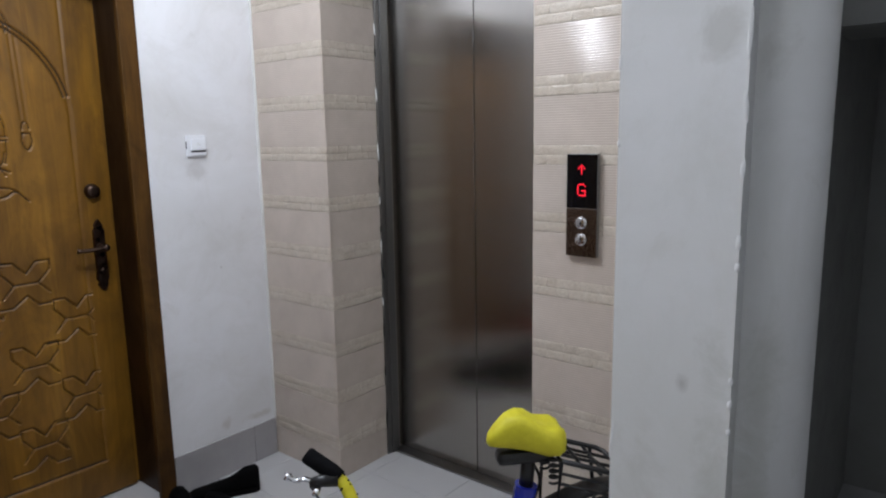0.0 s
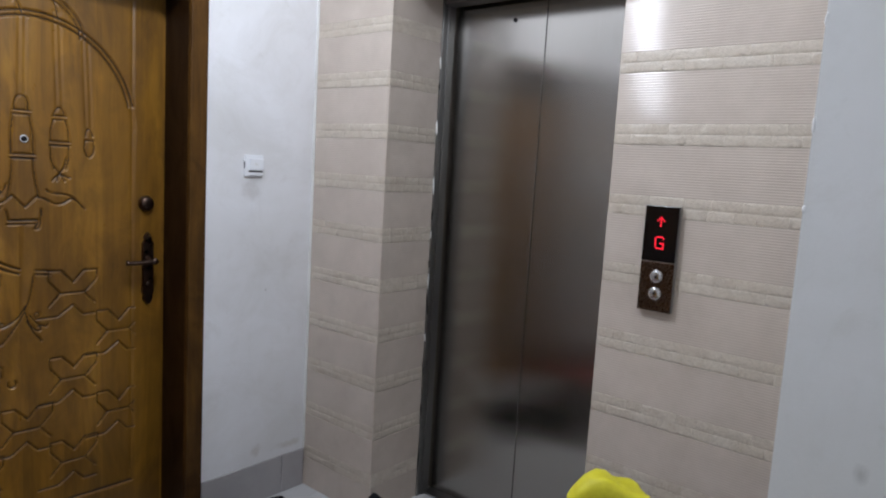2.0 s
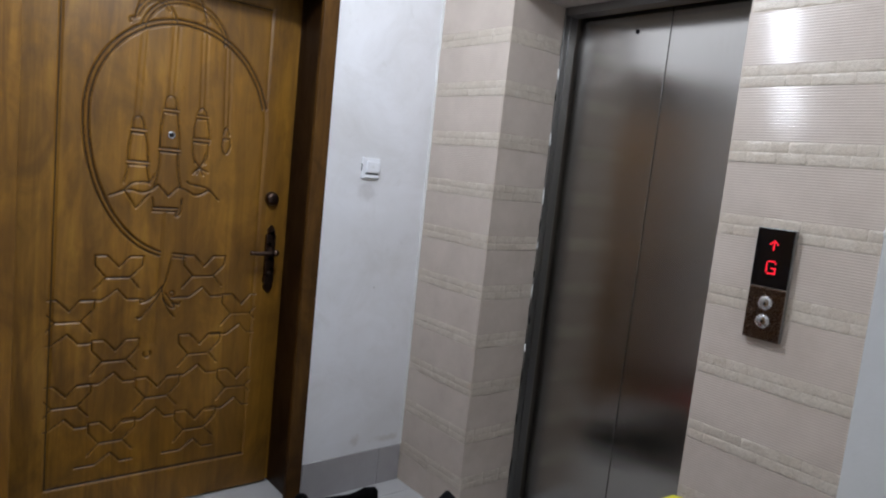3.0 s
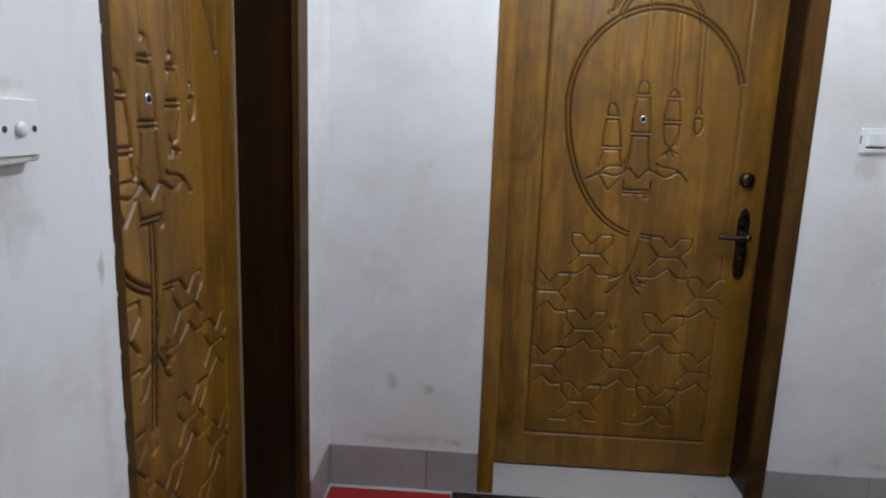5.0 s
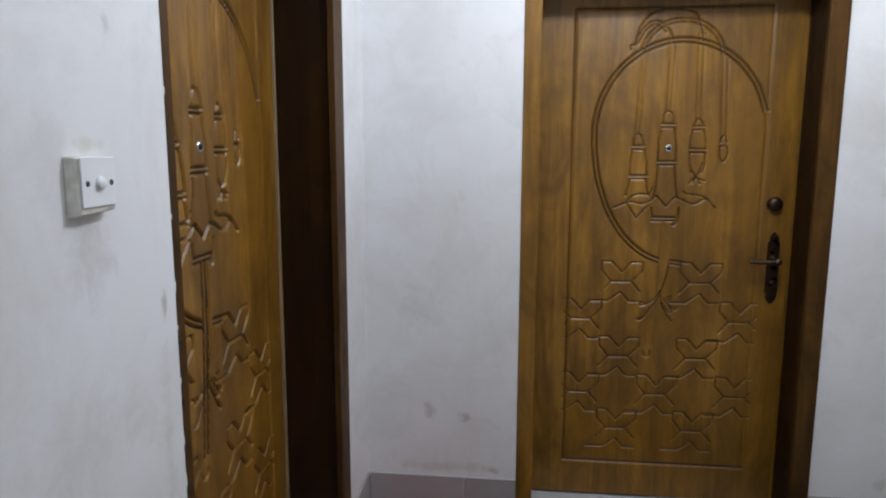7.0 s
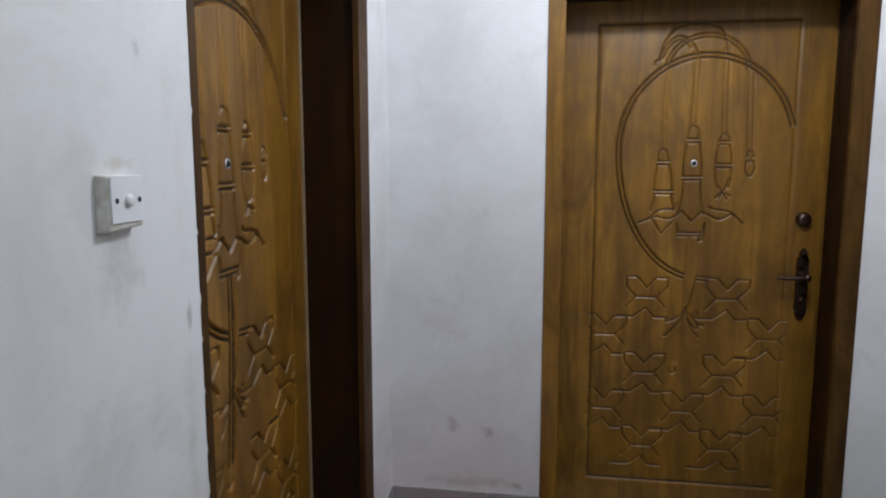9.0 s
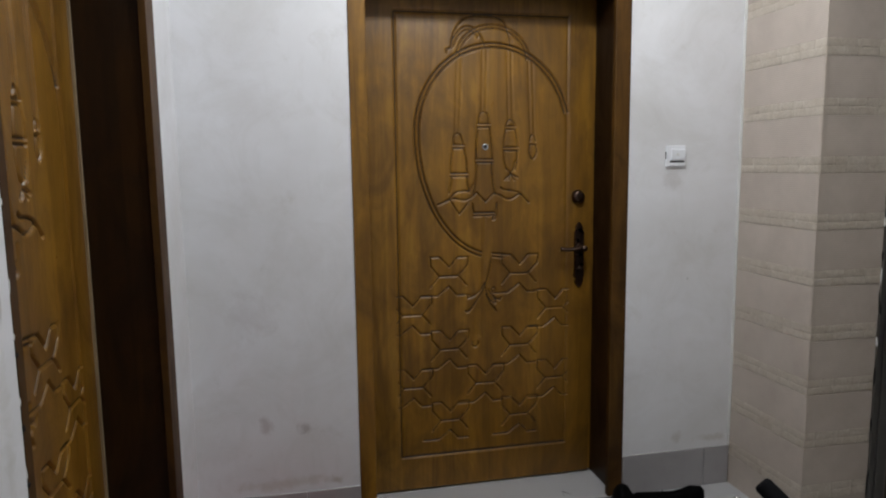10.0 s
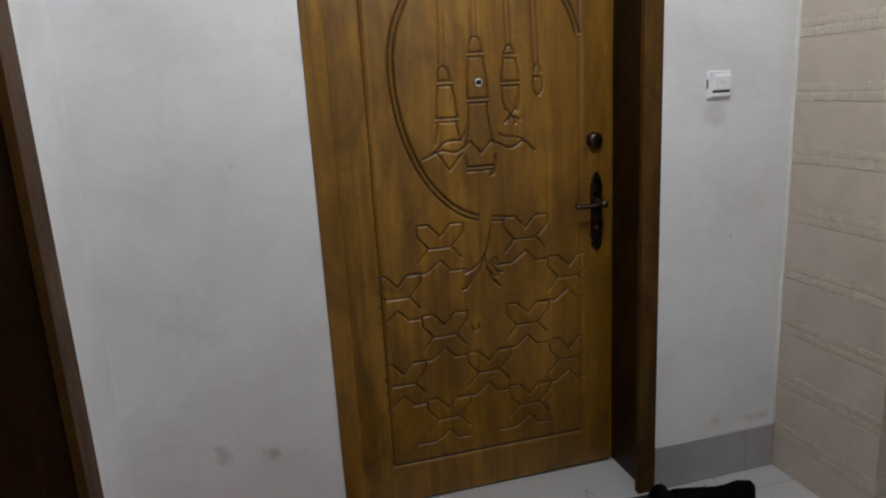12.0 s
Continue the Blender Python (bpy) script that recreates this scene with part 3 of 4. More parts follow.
def carved_face(widen=1.0, sink=1.0):
    """The front of a leaf as a height field with the carving cut into it."""
    nx, nz = int(LEAF_W / STEP) + 1, int(LEAF_H / STEP) + 1
    xs, zs = np.linspace(-LEAF_W / 2, LEAF_W / 2, nx), np.linspace(0, LEAF_H, nz)
    depth = np.zeros((nz, nx))
    # the broad stem is cut far deeper in the second leaf
    stem = [([(0.018 + off, 1.225), (0.014 + off, 1.05), (0.002 + off, 0.90), (-0.016 + off, 0.70)], 0.0060, 0.0075) for off in (-0.011, 0.011)] if sink > 1 else []
    for pts, half, cut in strokes() + stem:
        half, cut = half * widen, cut * sink
        for (ax, az), (bx, bz) in zip(pts, pts[1:]):
            pad = half * 2.6
            i0, i1 = np.searchsorted(xs, (min(ax, bx) - pad, max(ax, bx) + pad))
            j0, j1 = np.searchsorted(zs, (min(az, bz) - pad, max(az, bz) + pad))
            if i1 - i0 < 1 or j1 - j0 < 1:
                continue
            gx, gz = np.meshgrid(xs[i0:i1], zs[j0:j1])
            dx, dz = bx - ax, bz - az
            t = np.clip(((gx - ax) * dx + (gz - az) * dz) / max(1e-9, dx * dx + dz * dz), 0, 1)
            d2 = (gx - ax - t * dx) ** 2 + (gz - az - t * dz) ** 2
            inside = (gx > -0.385) & (gx < 0.412) | (half > 0.0055 * widen)
            depth[j0:j1, i0:i1] = np.maximum(depth[j0:j1, i0:i1], np.where(inside, cut * np.exp(-d2 / (half * half)), 0))
    gx, gz = np.meshgrid(xs, zs)
    # stiles and bottom rail stand a little proud of the panel
    rail = (gx < -0.372) | (gx > 0.400) | (gz < 0.152) | (gz > 2.092)
    y = depth - 0.002 * rail
    co = np.stack([gx, y, gz], -1).reshape(-1, 3)
    me = bpy.data.meshes.new("carved_panel")
    quads = (np.arange((nz - 1) * (nx - 1)) // (nx - 1)) * nx + np.arange((nz - 1) * (nx - 1)) % (nx - 1)
    faces = np.stack([quads, quads + 1, quads + nx + 1, quads + nx], -1)
    me.vertices.add(len(co))
    me.vertices.foreach_set("co", co.ravel())
    me.loops.add(faces.size)
    me.loops.foreach_set("vertex_index", faces.ravel().astype(np.int32))
    me.polygons.add(len(faces))
    me.polygons.foreach_set("loop_start", np.arange(0, faces.size, 4, dtype=np.int32))
    me.polygons.foreach_set("use_smooth", np.ones(len(faces), dtype=bool))
    me.update()
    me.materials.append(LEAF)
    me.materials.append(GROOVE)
    # deepest cells take the wood that carries the grooves' shade
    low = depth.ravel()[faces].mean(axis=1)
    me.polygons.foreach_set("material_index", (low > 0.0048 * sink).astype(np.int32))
    return me


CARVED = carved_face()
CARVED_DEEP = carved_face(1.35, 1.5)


def lock_plate(parent, x, z):
    """Long ornate back plate with a lever."""
    bm = bmesh.new()
    outline = []
    for a, w in ((0.150, 0.004), (0.140, 0.012), (0.128, 0.020), (0.116, 0.017), (0.105, 0.026), (0.060, 0.026), (-0.060, 0.024), (-0.100, 0.028), (-0.112, 0.019), (-0.124, 0.024), (-0.138, 0.016), (-0.150, 0.004)):
        outline.append((w, a))
    pts = outline + [(-w, a) for w, a in reversed(outline)]
    front = [bm.verts.new((x + w * 0.82, -0.012, z + a * 0.97)) for w, a in pts]
    back = [bm.verts.new((x + w, 0.0, z + a)) for w, a in pts]
    n = len(pts)
    for k in range(n):
        bm.faces.new((back[k], back[(k + 1) % n], front[(k + 1) % n], front[k]))
    bm.faces.new(front)
    bmesh.ops.recalc_face_normals(bm, faces=bm.faces)
    plate = part("lock_plate", bm, BRONZE, parent, "dark antique bronze lock plate")
    bm = lathe(bmesh.new(), [(0.017, 0.0), (0.017, 0.012), (0.011, 0.018), (0.011, 0.052), (0.014, 0.058), (0.012, 0.066)], 20, Matrix.Translation((x, -0.010, z + 0.036)) @ Matrix.Rotation(radians(90), 4, "X"))
    part("lever_rose", bm, BRONZE, plate, smooth=True)
    lever = [(x + 0.012, -0.062, z + 0.036), (x - 0.012, -0.064, z + 0.036), (x - 0.040, -0.064, z + 0.034), (x - 0.075, -0.062, z + 0.033), (x - 0.098, -0.060, z + 0.034), (x - 0.110, -0.058, z + 0.036)]
    part("lever", tube(bmesh.new(), lever, [0.009, 0.011, 0.0095, 0.0085, 0.008, 0.0105], 12), BRONZE, plate, "worn bronze lever handle", smooth=True)
    part("keyhole_cover", lathe(bmesh.new(), [(0.009, 0), (0.009, 0.004), (0.005, 0.006)], 14, Matrix.Translation((x, -0.012, z - 0.062)) @ Matrix.Rotation(radians(90), 4, "X")), BRONZE, plate, smooth=True)


def peephole(parent, x, z):
    turn = Matrix.Translation((x, 0.002, z)) @ Matrix.Rotation(radians(90), 4, "X")
    hole = part("peephole", lathe(bmesh.new(), [(0.0155, 0.0), (0.0155, 0.003), (0.0130, 0.006), (0.0105, 0.005)], 20, turn), CHROME, parent, "small chrome door viewer", smooth=True)
    part("lens", lathe(bmesh.new(), [(0.0104, 0.004), (0.008, 0.0072), (0.002, 0.009)], 16, turn), BLACKGLASS, hole, smooth=True)


def carved_door(name, m, stretch, recess, edges, locked, label):
    """Recessed leaf in a deep frame. edges: outer and inner x of the two jambs."""
    ol, il, ir, orr = edges
    door = tagged(thing(name, m, label, "door"), kind="structure")
    leaf = part("leaf", boxes((-LEAF_W / 2 * stretch - 0.03, LEAF_W / 2 * stretch + 0.03, recess + 0.0135, recess + 0.045, 0.011, LEAF_H + 0.011)), LEAF, door, "varnished teak leaf with carved arch, minarets and star lattice")
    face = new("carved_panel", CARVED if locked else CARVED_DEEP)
    face.parent = leaf
    face.matrix_basis = Matrix.Translation((0, recess, 0.011)) @ Matrix.Diagonal((stretch, 1, 1, 1))
    peephole(leaf, 0.020 * stretch, 1.543)
    for o in leaf.children:
        if o.name.startswith("peephole"):
            o.matrix_basis = Matrix.Translation((0, recess, 0))
    if locked:
        holder = leaf
        lock_plate(holder, 0.462, 1.052)
        bm = lathe(bmesh.new(), [(0.030, 0.0), (0.031, 0.006), (0.027, 0.016), (0.026, 0.024), (0.020, 0.028), (0.010, 0.029)], 28, Matrix.Translation((0.452, 0.0, 1.318)) @ Matrix.Rotation(radians(90), 4, "X"))
        knob = part("deadlock_knob", bm, BRONZE, holder, "round dark bronze deadlock", smooth=True)
        for o in leaf.children:
            if o.name.startswith(("lock_plate", "deadlock")):
                o.matrix_basis = Matrix.Translation((0, recess, 0))
    # linings use a darker wood than the face strips in front
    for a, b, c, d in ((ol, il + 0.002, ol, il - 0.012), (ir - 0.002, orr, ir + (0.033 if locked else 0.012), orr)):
        jamb = part("jamb", boxes((c, d, 0.0205, recess + 0.06, 0, 2.25), bevel=0.003), JAMB, door, "dark wood deep jamb lining")
        part("face_strip", boxes((a, b, -0.007 if locked else -0.0015, 0.020, 0, 2.25), bevel=0.003 if locked else 0.001), LEAF if a == ol and locked else EDGE, jamb, "lighter varnished face strip")
    if not locked:
        # pale strip added as the highlight along the leaf's edge
        part("edge_highlight", boxes((ir + 0.003, ir + 0.0118, recess - 0.010, recess + 0.001, 0, 2.194), bevel=0.001), PALEWOOD, door, "thin pale strip added as the edge highlight by the jamb")
    head = part("head", boxes((il - 0.010, ir + 0.010, 0.0205, recess + 0.06, 2.195, 2.25), bevel=0.003), JAMB, door, "dark wood frame head")
    part("face_strip", boxes((il, ir, -0.007, 0.020, 2.185, 2.25), bevel=0.003), EDGE, head)
    return door


carved_door("door_1", pose(0.880, 0, 0), 1.0, 0.245, (-0.580, -0.517, 0.505, 0.572), True, "closed carved teak door with bronze lever in a deep dark frame")
carved_door("door_2", pose(XB, -0.969, 0, 0, 0, 90), 1.1, 0.215, (-0.536, -0.512, 0.560, 0.669), False, "closed carved teak door set deep in a narrow side wall")


# ---------------- lift ----------------
def lift():
    m = pose(2.30, (YP + YQ) / 2, 0)
    ob = tagged(thing("lift_entrance", m, "closed two-leaf brushed steel lift doors in a steel frame", "lift"), kind="structure")
    w = (YP - YQ) / 2
    seam = 0.033
    left = boxes((0.085, 0.115, seam + 0.0015, w + 0.03, 0.012, 2.24), bevel=0.002)
    right = boxes((0.085, 0.115, -w - 0.03, seam - 0.0015, 0.012, 2.24), bevel=0.002)
    a = part("door_leaf", left, STEEL, ob, "brushed stainless steel sliding leaf")
    part("door_leaf", right, STEEL, ob, "brushed stainless steel sliding leaf")
    part("release_keyhole", lathe(bmesh.new(), [(0.009, 0), (0.009, 0.003), (0.005, 0.004)], 16, Matrix.Translation((0.085, 0.185, 2.152)) @ Matrix.Rotation(radians(-90), 4, "Y")), GAP, a, "small round release keyhole")
    for s in (1, -1):
        rows = ((-0.015, 0.012, s * w - 0.006, s * w + 0.006, 0, 2.26), (0.012, 0.055, s * w - 0.012, s * w + 0.006, 0, 2.26), (0.055, 0.066, s * w - 0.004, s * w + 0.006, 0, 2.26))
        part("jamb", boxes(*rows, bevel=0.0015), STEEL_FRAME, ob, "dull folded steel jamb")
    part("head", boxes((-0.015, 0.055, -w + 0.012, w - 0.012, 2.225, 2.259), bevel=0.0015), STEEL_FRAME, ob)
    part("sill", boxes((0.03, 0.15, -w, w, -0.008, 0.009), bevel=0.001), STEEL_FRAME, ob, "grooved steel threshold")
    part("shaft_shadow_gap", boxes((0.118, 0.19, -w - 0.03, w + 0.005, 0, 2.255)), GAP, ob)


lift()


def dots(bm, rows, y0, z0, pitch, x, r):
    for j, row in enumerate(rows):
        for i, ch in enumerate(row):
            if ch == "#":
                c = bmesh.ops.create_circle(bm, cap_ends=True, segments=8, radius=r)
                bmesh.ops.transform(bm, matrix=Matrix.Translation((x, y0 - i * pitch, z0 - j * pitch)) @ Matrix.Rotation(radians(-90), 4, "Y"), verts=c["verts"])
    return bm


def call_panel():
    p = thing("lift_call_panel", pose(XE - 0.002, -1.635, 1.296), "narrow lift call panel, black display over bronze steel", "control panel")
    part("body", boxes((-0.014, 0.0, -0.052, 0.052, -0.158, 0.158), bevel=0.0025), STEEL_FRAME, p)
    part("face_plate", boxes((-0.0175, -0.0142, -0.051, 0.051, -0.157, -0.009), bevel=0.001), PANELMETAL, p, "brown mirror-steel button plate")
    d = part("display", boxes((-0.0180, -0.0142, -0.051, 0.051, -0.007, 0.157), bevel=0.001), BLACKGLASS, p, "black glass indicator window")
    part("arrow", dots(bmesh.new(), ("..#..", ".###.", "#.#.#", "..#..", "..#..", "..#.."), 0.0104, 0.124, 0.0050, -0.0186, 0.0024), LED, d, "red lit up arrow")
    part("floor_letter", dots(bmesh.new(), (".####.", "#....#", "#.....", "#.....", "#..###", "#....#", "#....#", ".#####"), 0.0122, 0.066, 0.0048, -0.0186, 0.0024), LED, d, "red lit letter G")
    for z in (-0.052, -0.104):
        turn = Matrix.Translation((-0.0172, 0.0, z)) @ Matrix.Rotation(radians(-90), 4, "Y")
        b = part("button", lathe(bmesh.new(), [(0.0200, 0.0), (0.0200, 0.003), (0.0185, 0.0045), (0.0165, 0.0030)], 28, turn), CHROME, p, "round metal call button", smooth=True)
        part("button_cap", lathe(bmesh.new(), [(0.0160, 0.0), (0.0158, 0.0038), (0.014, 0.0046), (0.002, 0.0046)], 28, turn), ALU, b, smooth=True)
        up = 1 if z > -0.08 else -1
        bm = bmesh.new()
        tri = [bm.verts.new((-0.0226, y, z + up * h)) for y, h in ((-0.005, -0.004), (0.005, -0.004), (0.0, 0.005))]
        bm.faces.new(tri)
        part("button_mark", bm, GAP, b)


call_panel()


# ---------------- switches ----------------
def bell_switch():
    s = thing("bell_switch", pose(1.666, 0.0, 1.492), "small white plastic bell switch on the wall", "switch")
    plate = part("plate", boxes((-0.044, 0.044, -0.010, 0.0, -0.045, 0.045), bevel=0.003), PLASTIC, s)
    part("rocker", boxes((-0.024, 0.042, -0.0180, -0.0095, -0.018, 0.030), bevel=0.003), PLASTIC, s, "slightly raised white rocker")
    part("slot", boxes((-0.027, 0.040, -0.0106, -0.0098, -0.0265, -0.0195)), SCREW, s, "dark slot under the rocker")
    part("lip", boxes((-0.030, 0.042, -0.0135, -0.0098, -0.040, -0.028), bevel=0.002), PLASTIC, s)
    part("side_catch", boxes((-0.0450, -0.0436, -0.0085, -0.002, -0.012, 0.018)), SCREW, plate, "dark catch in the plate's edge")
    bm = bmesh.new()
    tube(bm, [(0.004 + 0.006 * math.cos(a), -0.0181, 0.004 + 0.007 * math.sin(a)) for a in [radians(180 * k / 8) for k in range(9)]], 0.0008, 5)
    tube(bm, [(-0.003, -0.0181, 0.004), (0.011, -0.0181, 0.004)], 0.0008, 5)
    part("bell_mark", bm, AGED, s, "small grey bell outline")


bell_switch()


def box_switch():
    s = thing("push_switch_box", pose(XB, -1.735, 1.487), "square white push switch on a grimy surface box", "switch")
    bm = bmesh.new()
    # the box flares towards its chipped foot
    back = [bm.verts.new((0.0, y, z)) for y, z in ((-0.046, -0.043), (0.040, -0.040), (0.039, 0.041), (-0.044, 0.042))]
    front = [bm.verts.new((0.0185, y, z)) for y, z in ((-0.040, -0.040), (0.041, -0.036), (0.039, 0.040), (-0.040, 0.040))]
    for k in range(4):
        bm.faces.new((back[k], back[(k + 1) % 4], front[(k + 1) % 4], front[k]))
    bm.faces.new(front)
    bm.faces.new(list(reversed(back)))
    bmesh.ops.recalc_face_normals(bm, faces=bm.faces)
    bmesh.ops.bevel(bm, geom=bm.edges[:], offset=0.003, segments=3, affect="EDGES", profile=0.5)
    part("back_box", bm, AGED, s, "dirty yellowed plastic back box")
    f = part("face_plate", boxes((0.0187, 0.0215, -0.037, 0.039, -0.029, 0.0405), bevel=0.0012), PLASTIC, s)
    turn = Matrix.Translation((0.0215, 0.002, 0.004)) @ Matrix.Rotation(radians(90), 4, "Y")
    part("push_button", lathe(bmesh.new(), [(0.0095, 0.0), (0.0095, 0.003), (0.0085, 0.0048), (0.005, 0.0060), (0.001, 0.0064)], 22, turn), PLASTIC, f, "round white push button", smooth=True)
    for y in (-0.025, 0.029):
        part("screw", lathe(bmesh.new(), [(0.0042, 0.0), (0.0042, 0.0008), (0.003, 0.001)], 14, Matrix.Translation((0.0213, y, 0.004)) @ Matrix.Rotation(radians(90), 4, "Y")), SCREW, f, "dark sunken screw")


box_switch()


# ---------------- mats ----------------
def rug():
    r = thing("rug", pose(0.815, -0.43, 0.0), "dark brown patterned rug with beige scrollwork by the door", "rug")
    w, d = 0.615, 0.405
    part("field", boxes((-w + 0.155, w - 0.155, -d + 0.155, d - 0.155, 0.0, 0.008), bevel=0.001), RUG, r, "dark woven field with pale hatching")
    for x0, x1, y0, y1 in ((-w + 0.025, w - 0.025, d - 0.145, d - 0.025), (-w + 0.025, w - 0.025, -d + 0.025, -d + 0.145), (-w + 0.025, -w + 0.145, -d + 0.145, d - 0.145), (w - 0.145, w - 0.025, -d + 0.145, d - 0.145)):
        part("border", boxes((x0, x1, y0, y1, 0.0, 0.0085), bevel=0.001), RUGBAND, r, "brown border with beige scrolls")
    for x0, x1, y0, y1 in ((-w, w, d - 0.025, d), (-w, w, -d, -d + 0.025), (-w, -w + 0.025, -d + 0.025, d - 0.025), (w - 0.025, w, -d + 0.025, d - 0.025)):
        part("binding", boxes((x0, x1, y0, y1, 0.0, 0.009), bevel=0.002), RUGEDGE, r)
    for x0, x1, y0, y1 in ((-w + 0.145, w - 0.145, d - 0.155, d - 0.145), (-w + 0.145, w - 0.145, -d + 0.145, -d + 0.155), (-w + 0.145, -w + 0.155, -d + 0.155, d - 0.155), (w - 0.155, w - 0.145, -d + 0.155, d - 0.155)):
        part("guard_line", boxes((x0, x1, y0, y1, 0.0, 0.0088), bevel=0.001), RUGEDGE, r)


rug()
red = thing("door_mat", pose(-0.055, -0.52, 0.0), "plain red mat lying beside the rug", "mat")
part("mat_sheet", boxes((-0.250, 0.250, -0.48, 0.48, 0.0, 0.007), bevel=0.002), REDMAT, red)


# ---------------- shoes ----------------
def shoe(name, x, y, turn, wide=1.0, lift_z=0.0, length=0.28, label="black leather shoe lying on the floor"):
    s = thing(name, pose(x, y, lift_z, 0, 0, turn), label, "shoe", "shoes by the door")
    bm = bmesh.new()
    rows = []
    for t, w, h0, h1 in ((0.00, 0.028, 0.014, 0.100), (0.05, 0.035, 0.010, 0.116), (0.20, 0.037, 0.010, 0.112), (0.32, 0.034, 0.010, 0.090), (0.42, 0.036, 0.010, 0.076), (0.58, 0.042, 0.010, 0.064), (0.76, 0.046, 0.010, 0.052), (0.90, 0.040, 0.012, 0.044), (0.98, 0.024, 0.014, 0.034), (1.0, 0.010, 0.016, 0.028)):
        ring = []
        for k in range(14):
            a = 2 * math.pi * k / 14
            ring.append(bm.verts.new(((t - 0.5) * length, wide * w * math.cos(a) * (1.0 if math.sin(a) < 0 else 0.85), (h0 + h1) / 2 + (h1 - h0) / 2 * math.sin(a))))
        rows.append(ring)
    for a, b in zip(rows, rows[1:]):
        for k in range(14):
            bm.faces.new((a[k], a[(k + 1) % 14], b[(k + 1) % 14], b[k]))
    bm.faces.new(rows[0])
    bm.faces.new(rows[-1])
    bmesh.ops.recalc_face_normals(bm, faces=bm.faces)
    part("upper", bm, LEATHER, s, smooth=True)
    bm = bmesh.new()
    outline = [(-0.5, 0.018), (-0.44, 0.032), (-0.2, 0.034), (0.05, 0.036), (0.25, 0.045), (0.40, 0.040), (0.49, 0.020)]
    pts = outline + [(a, -w) for a, w in reversed(outline)]
    low = [bm.verts.new((a * length, w * wide, 0.0)) for a, w in pts]
    high = [bm.verts.new((a * length, w * wide * 1.04, 0.018)) for a, w in pts]
    for k in range(len(pts)):
        bm.faces.new((low[k], low[(k + 1) % len(pts)], high[(k + 1) % len(pts)], high[k]))
    bm.faces.new(low)
    bm.faces.new(high)
    bmesh.ops.recalc_face_normals(bm, faces=bm.faces)
    part("sole", bm, SOLE, s)
    for k in range(3):
        u = (0.05 + 0.07 * k) * length
        part("lace", tube(bmesh.new(), [(u, -0.020, 0.066 - 0.008 * k), (u + 0.004, 0.0, 0.073 - 0.008 * k), (u, 0.020, 0.066 - 0.008 * k)], 0.002, 6), SOLE, s)
    return s


shoe("shoe", 1.585, -0.150, 149, length=0.30)
shoe("shoe", 1.532, -0.368, -50, length=0.30)
shoe("shoe", 1.265, -0.330, -150, 1.35, lift_z=0.009, length=0.26, label="black leather shoe standing on the rug")
shoe("shoe", 1.365, -0.250, -100, 1.35, lift_z=0.009, length=0.26, label="black leather shoe at the rug's corner")


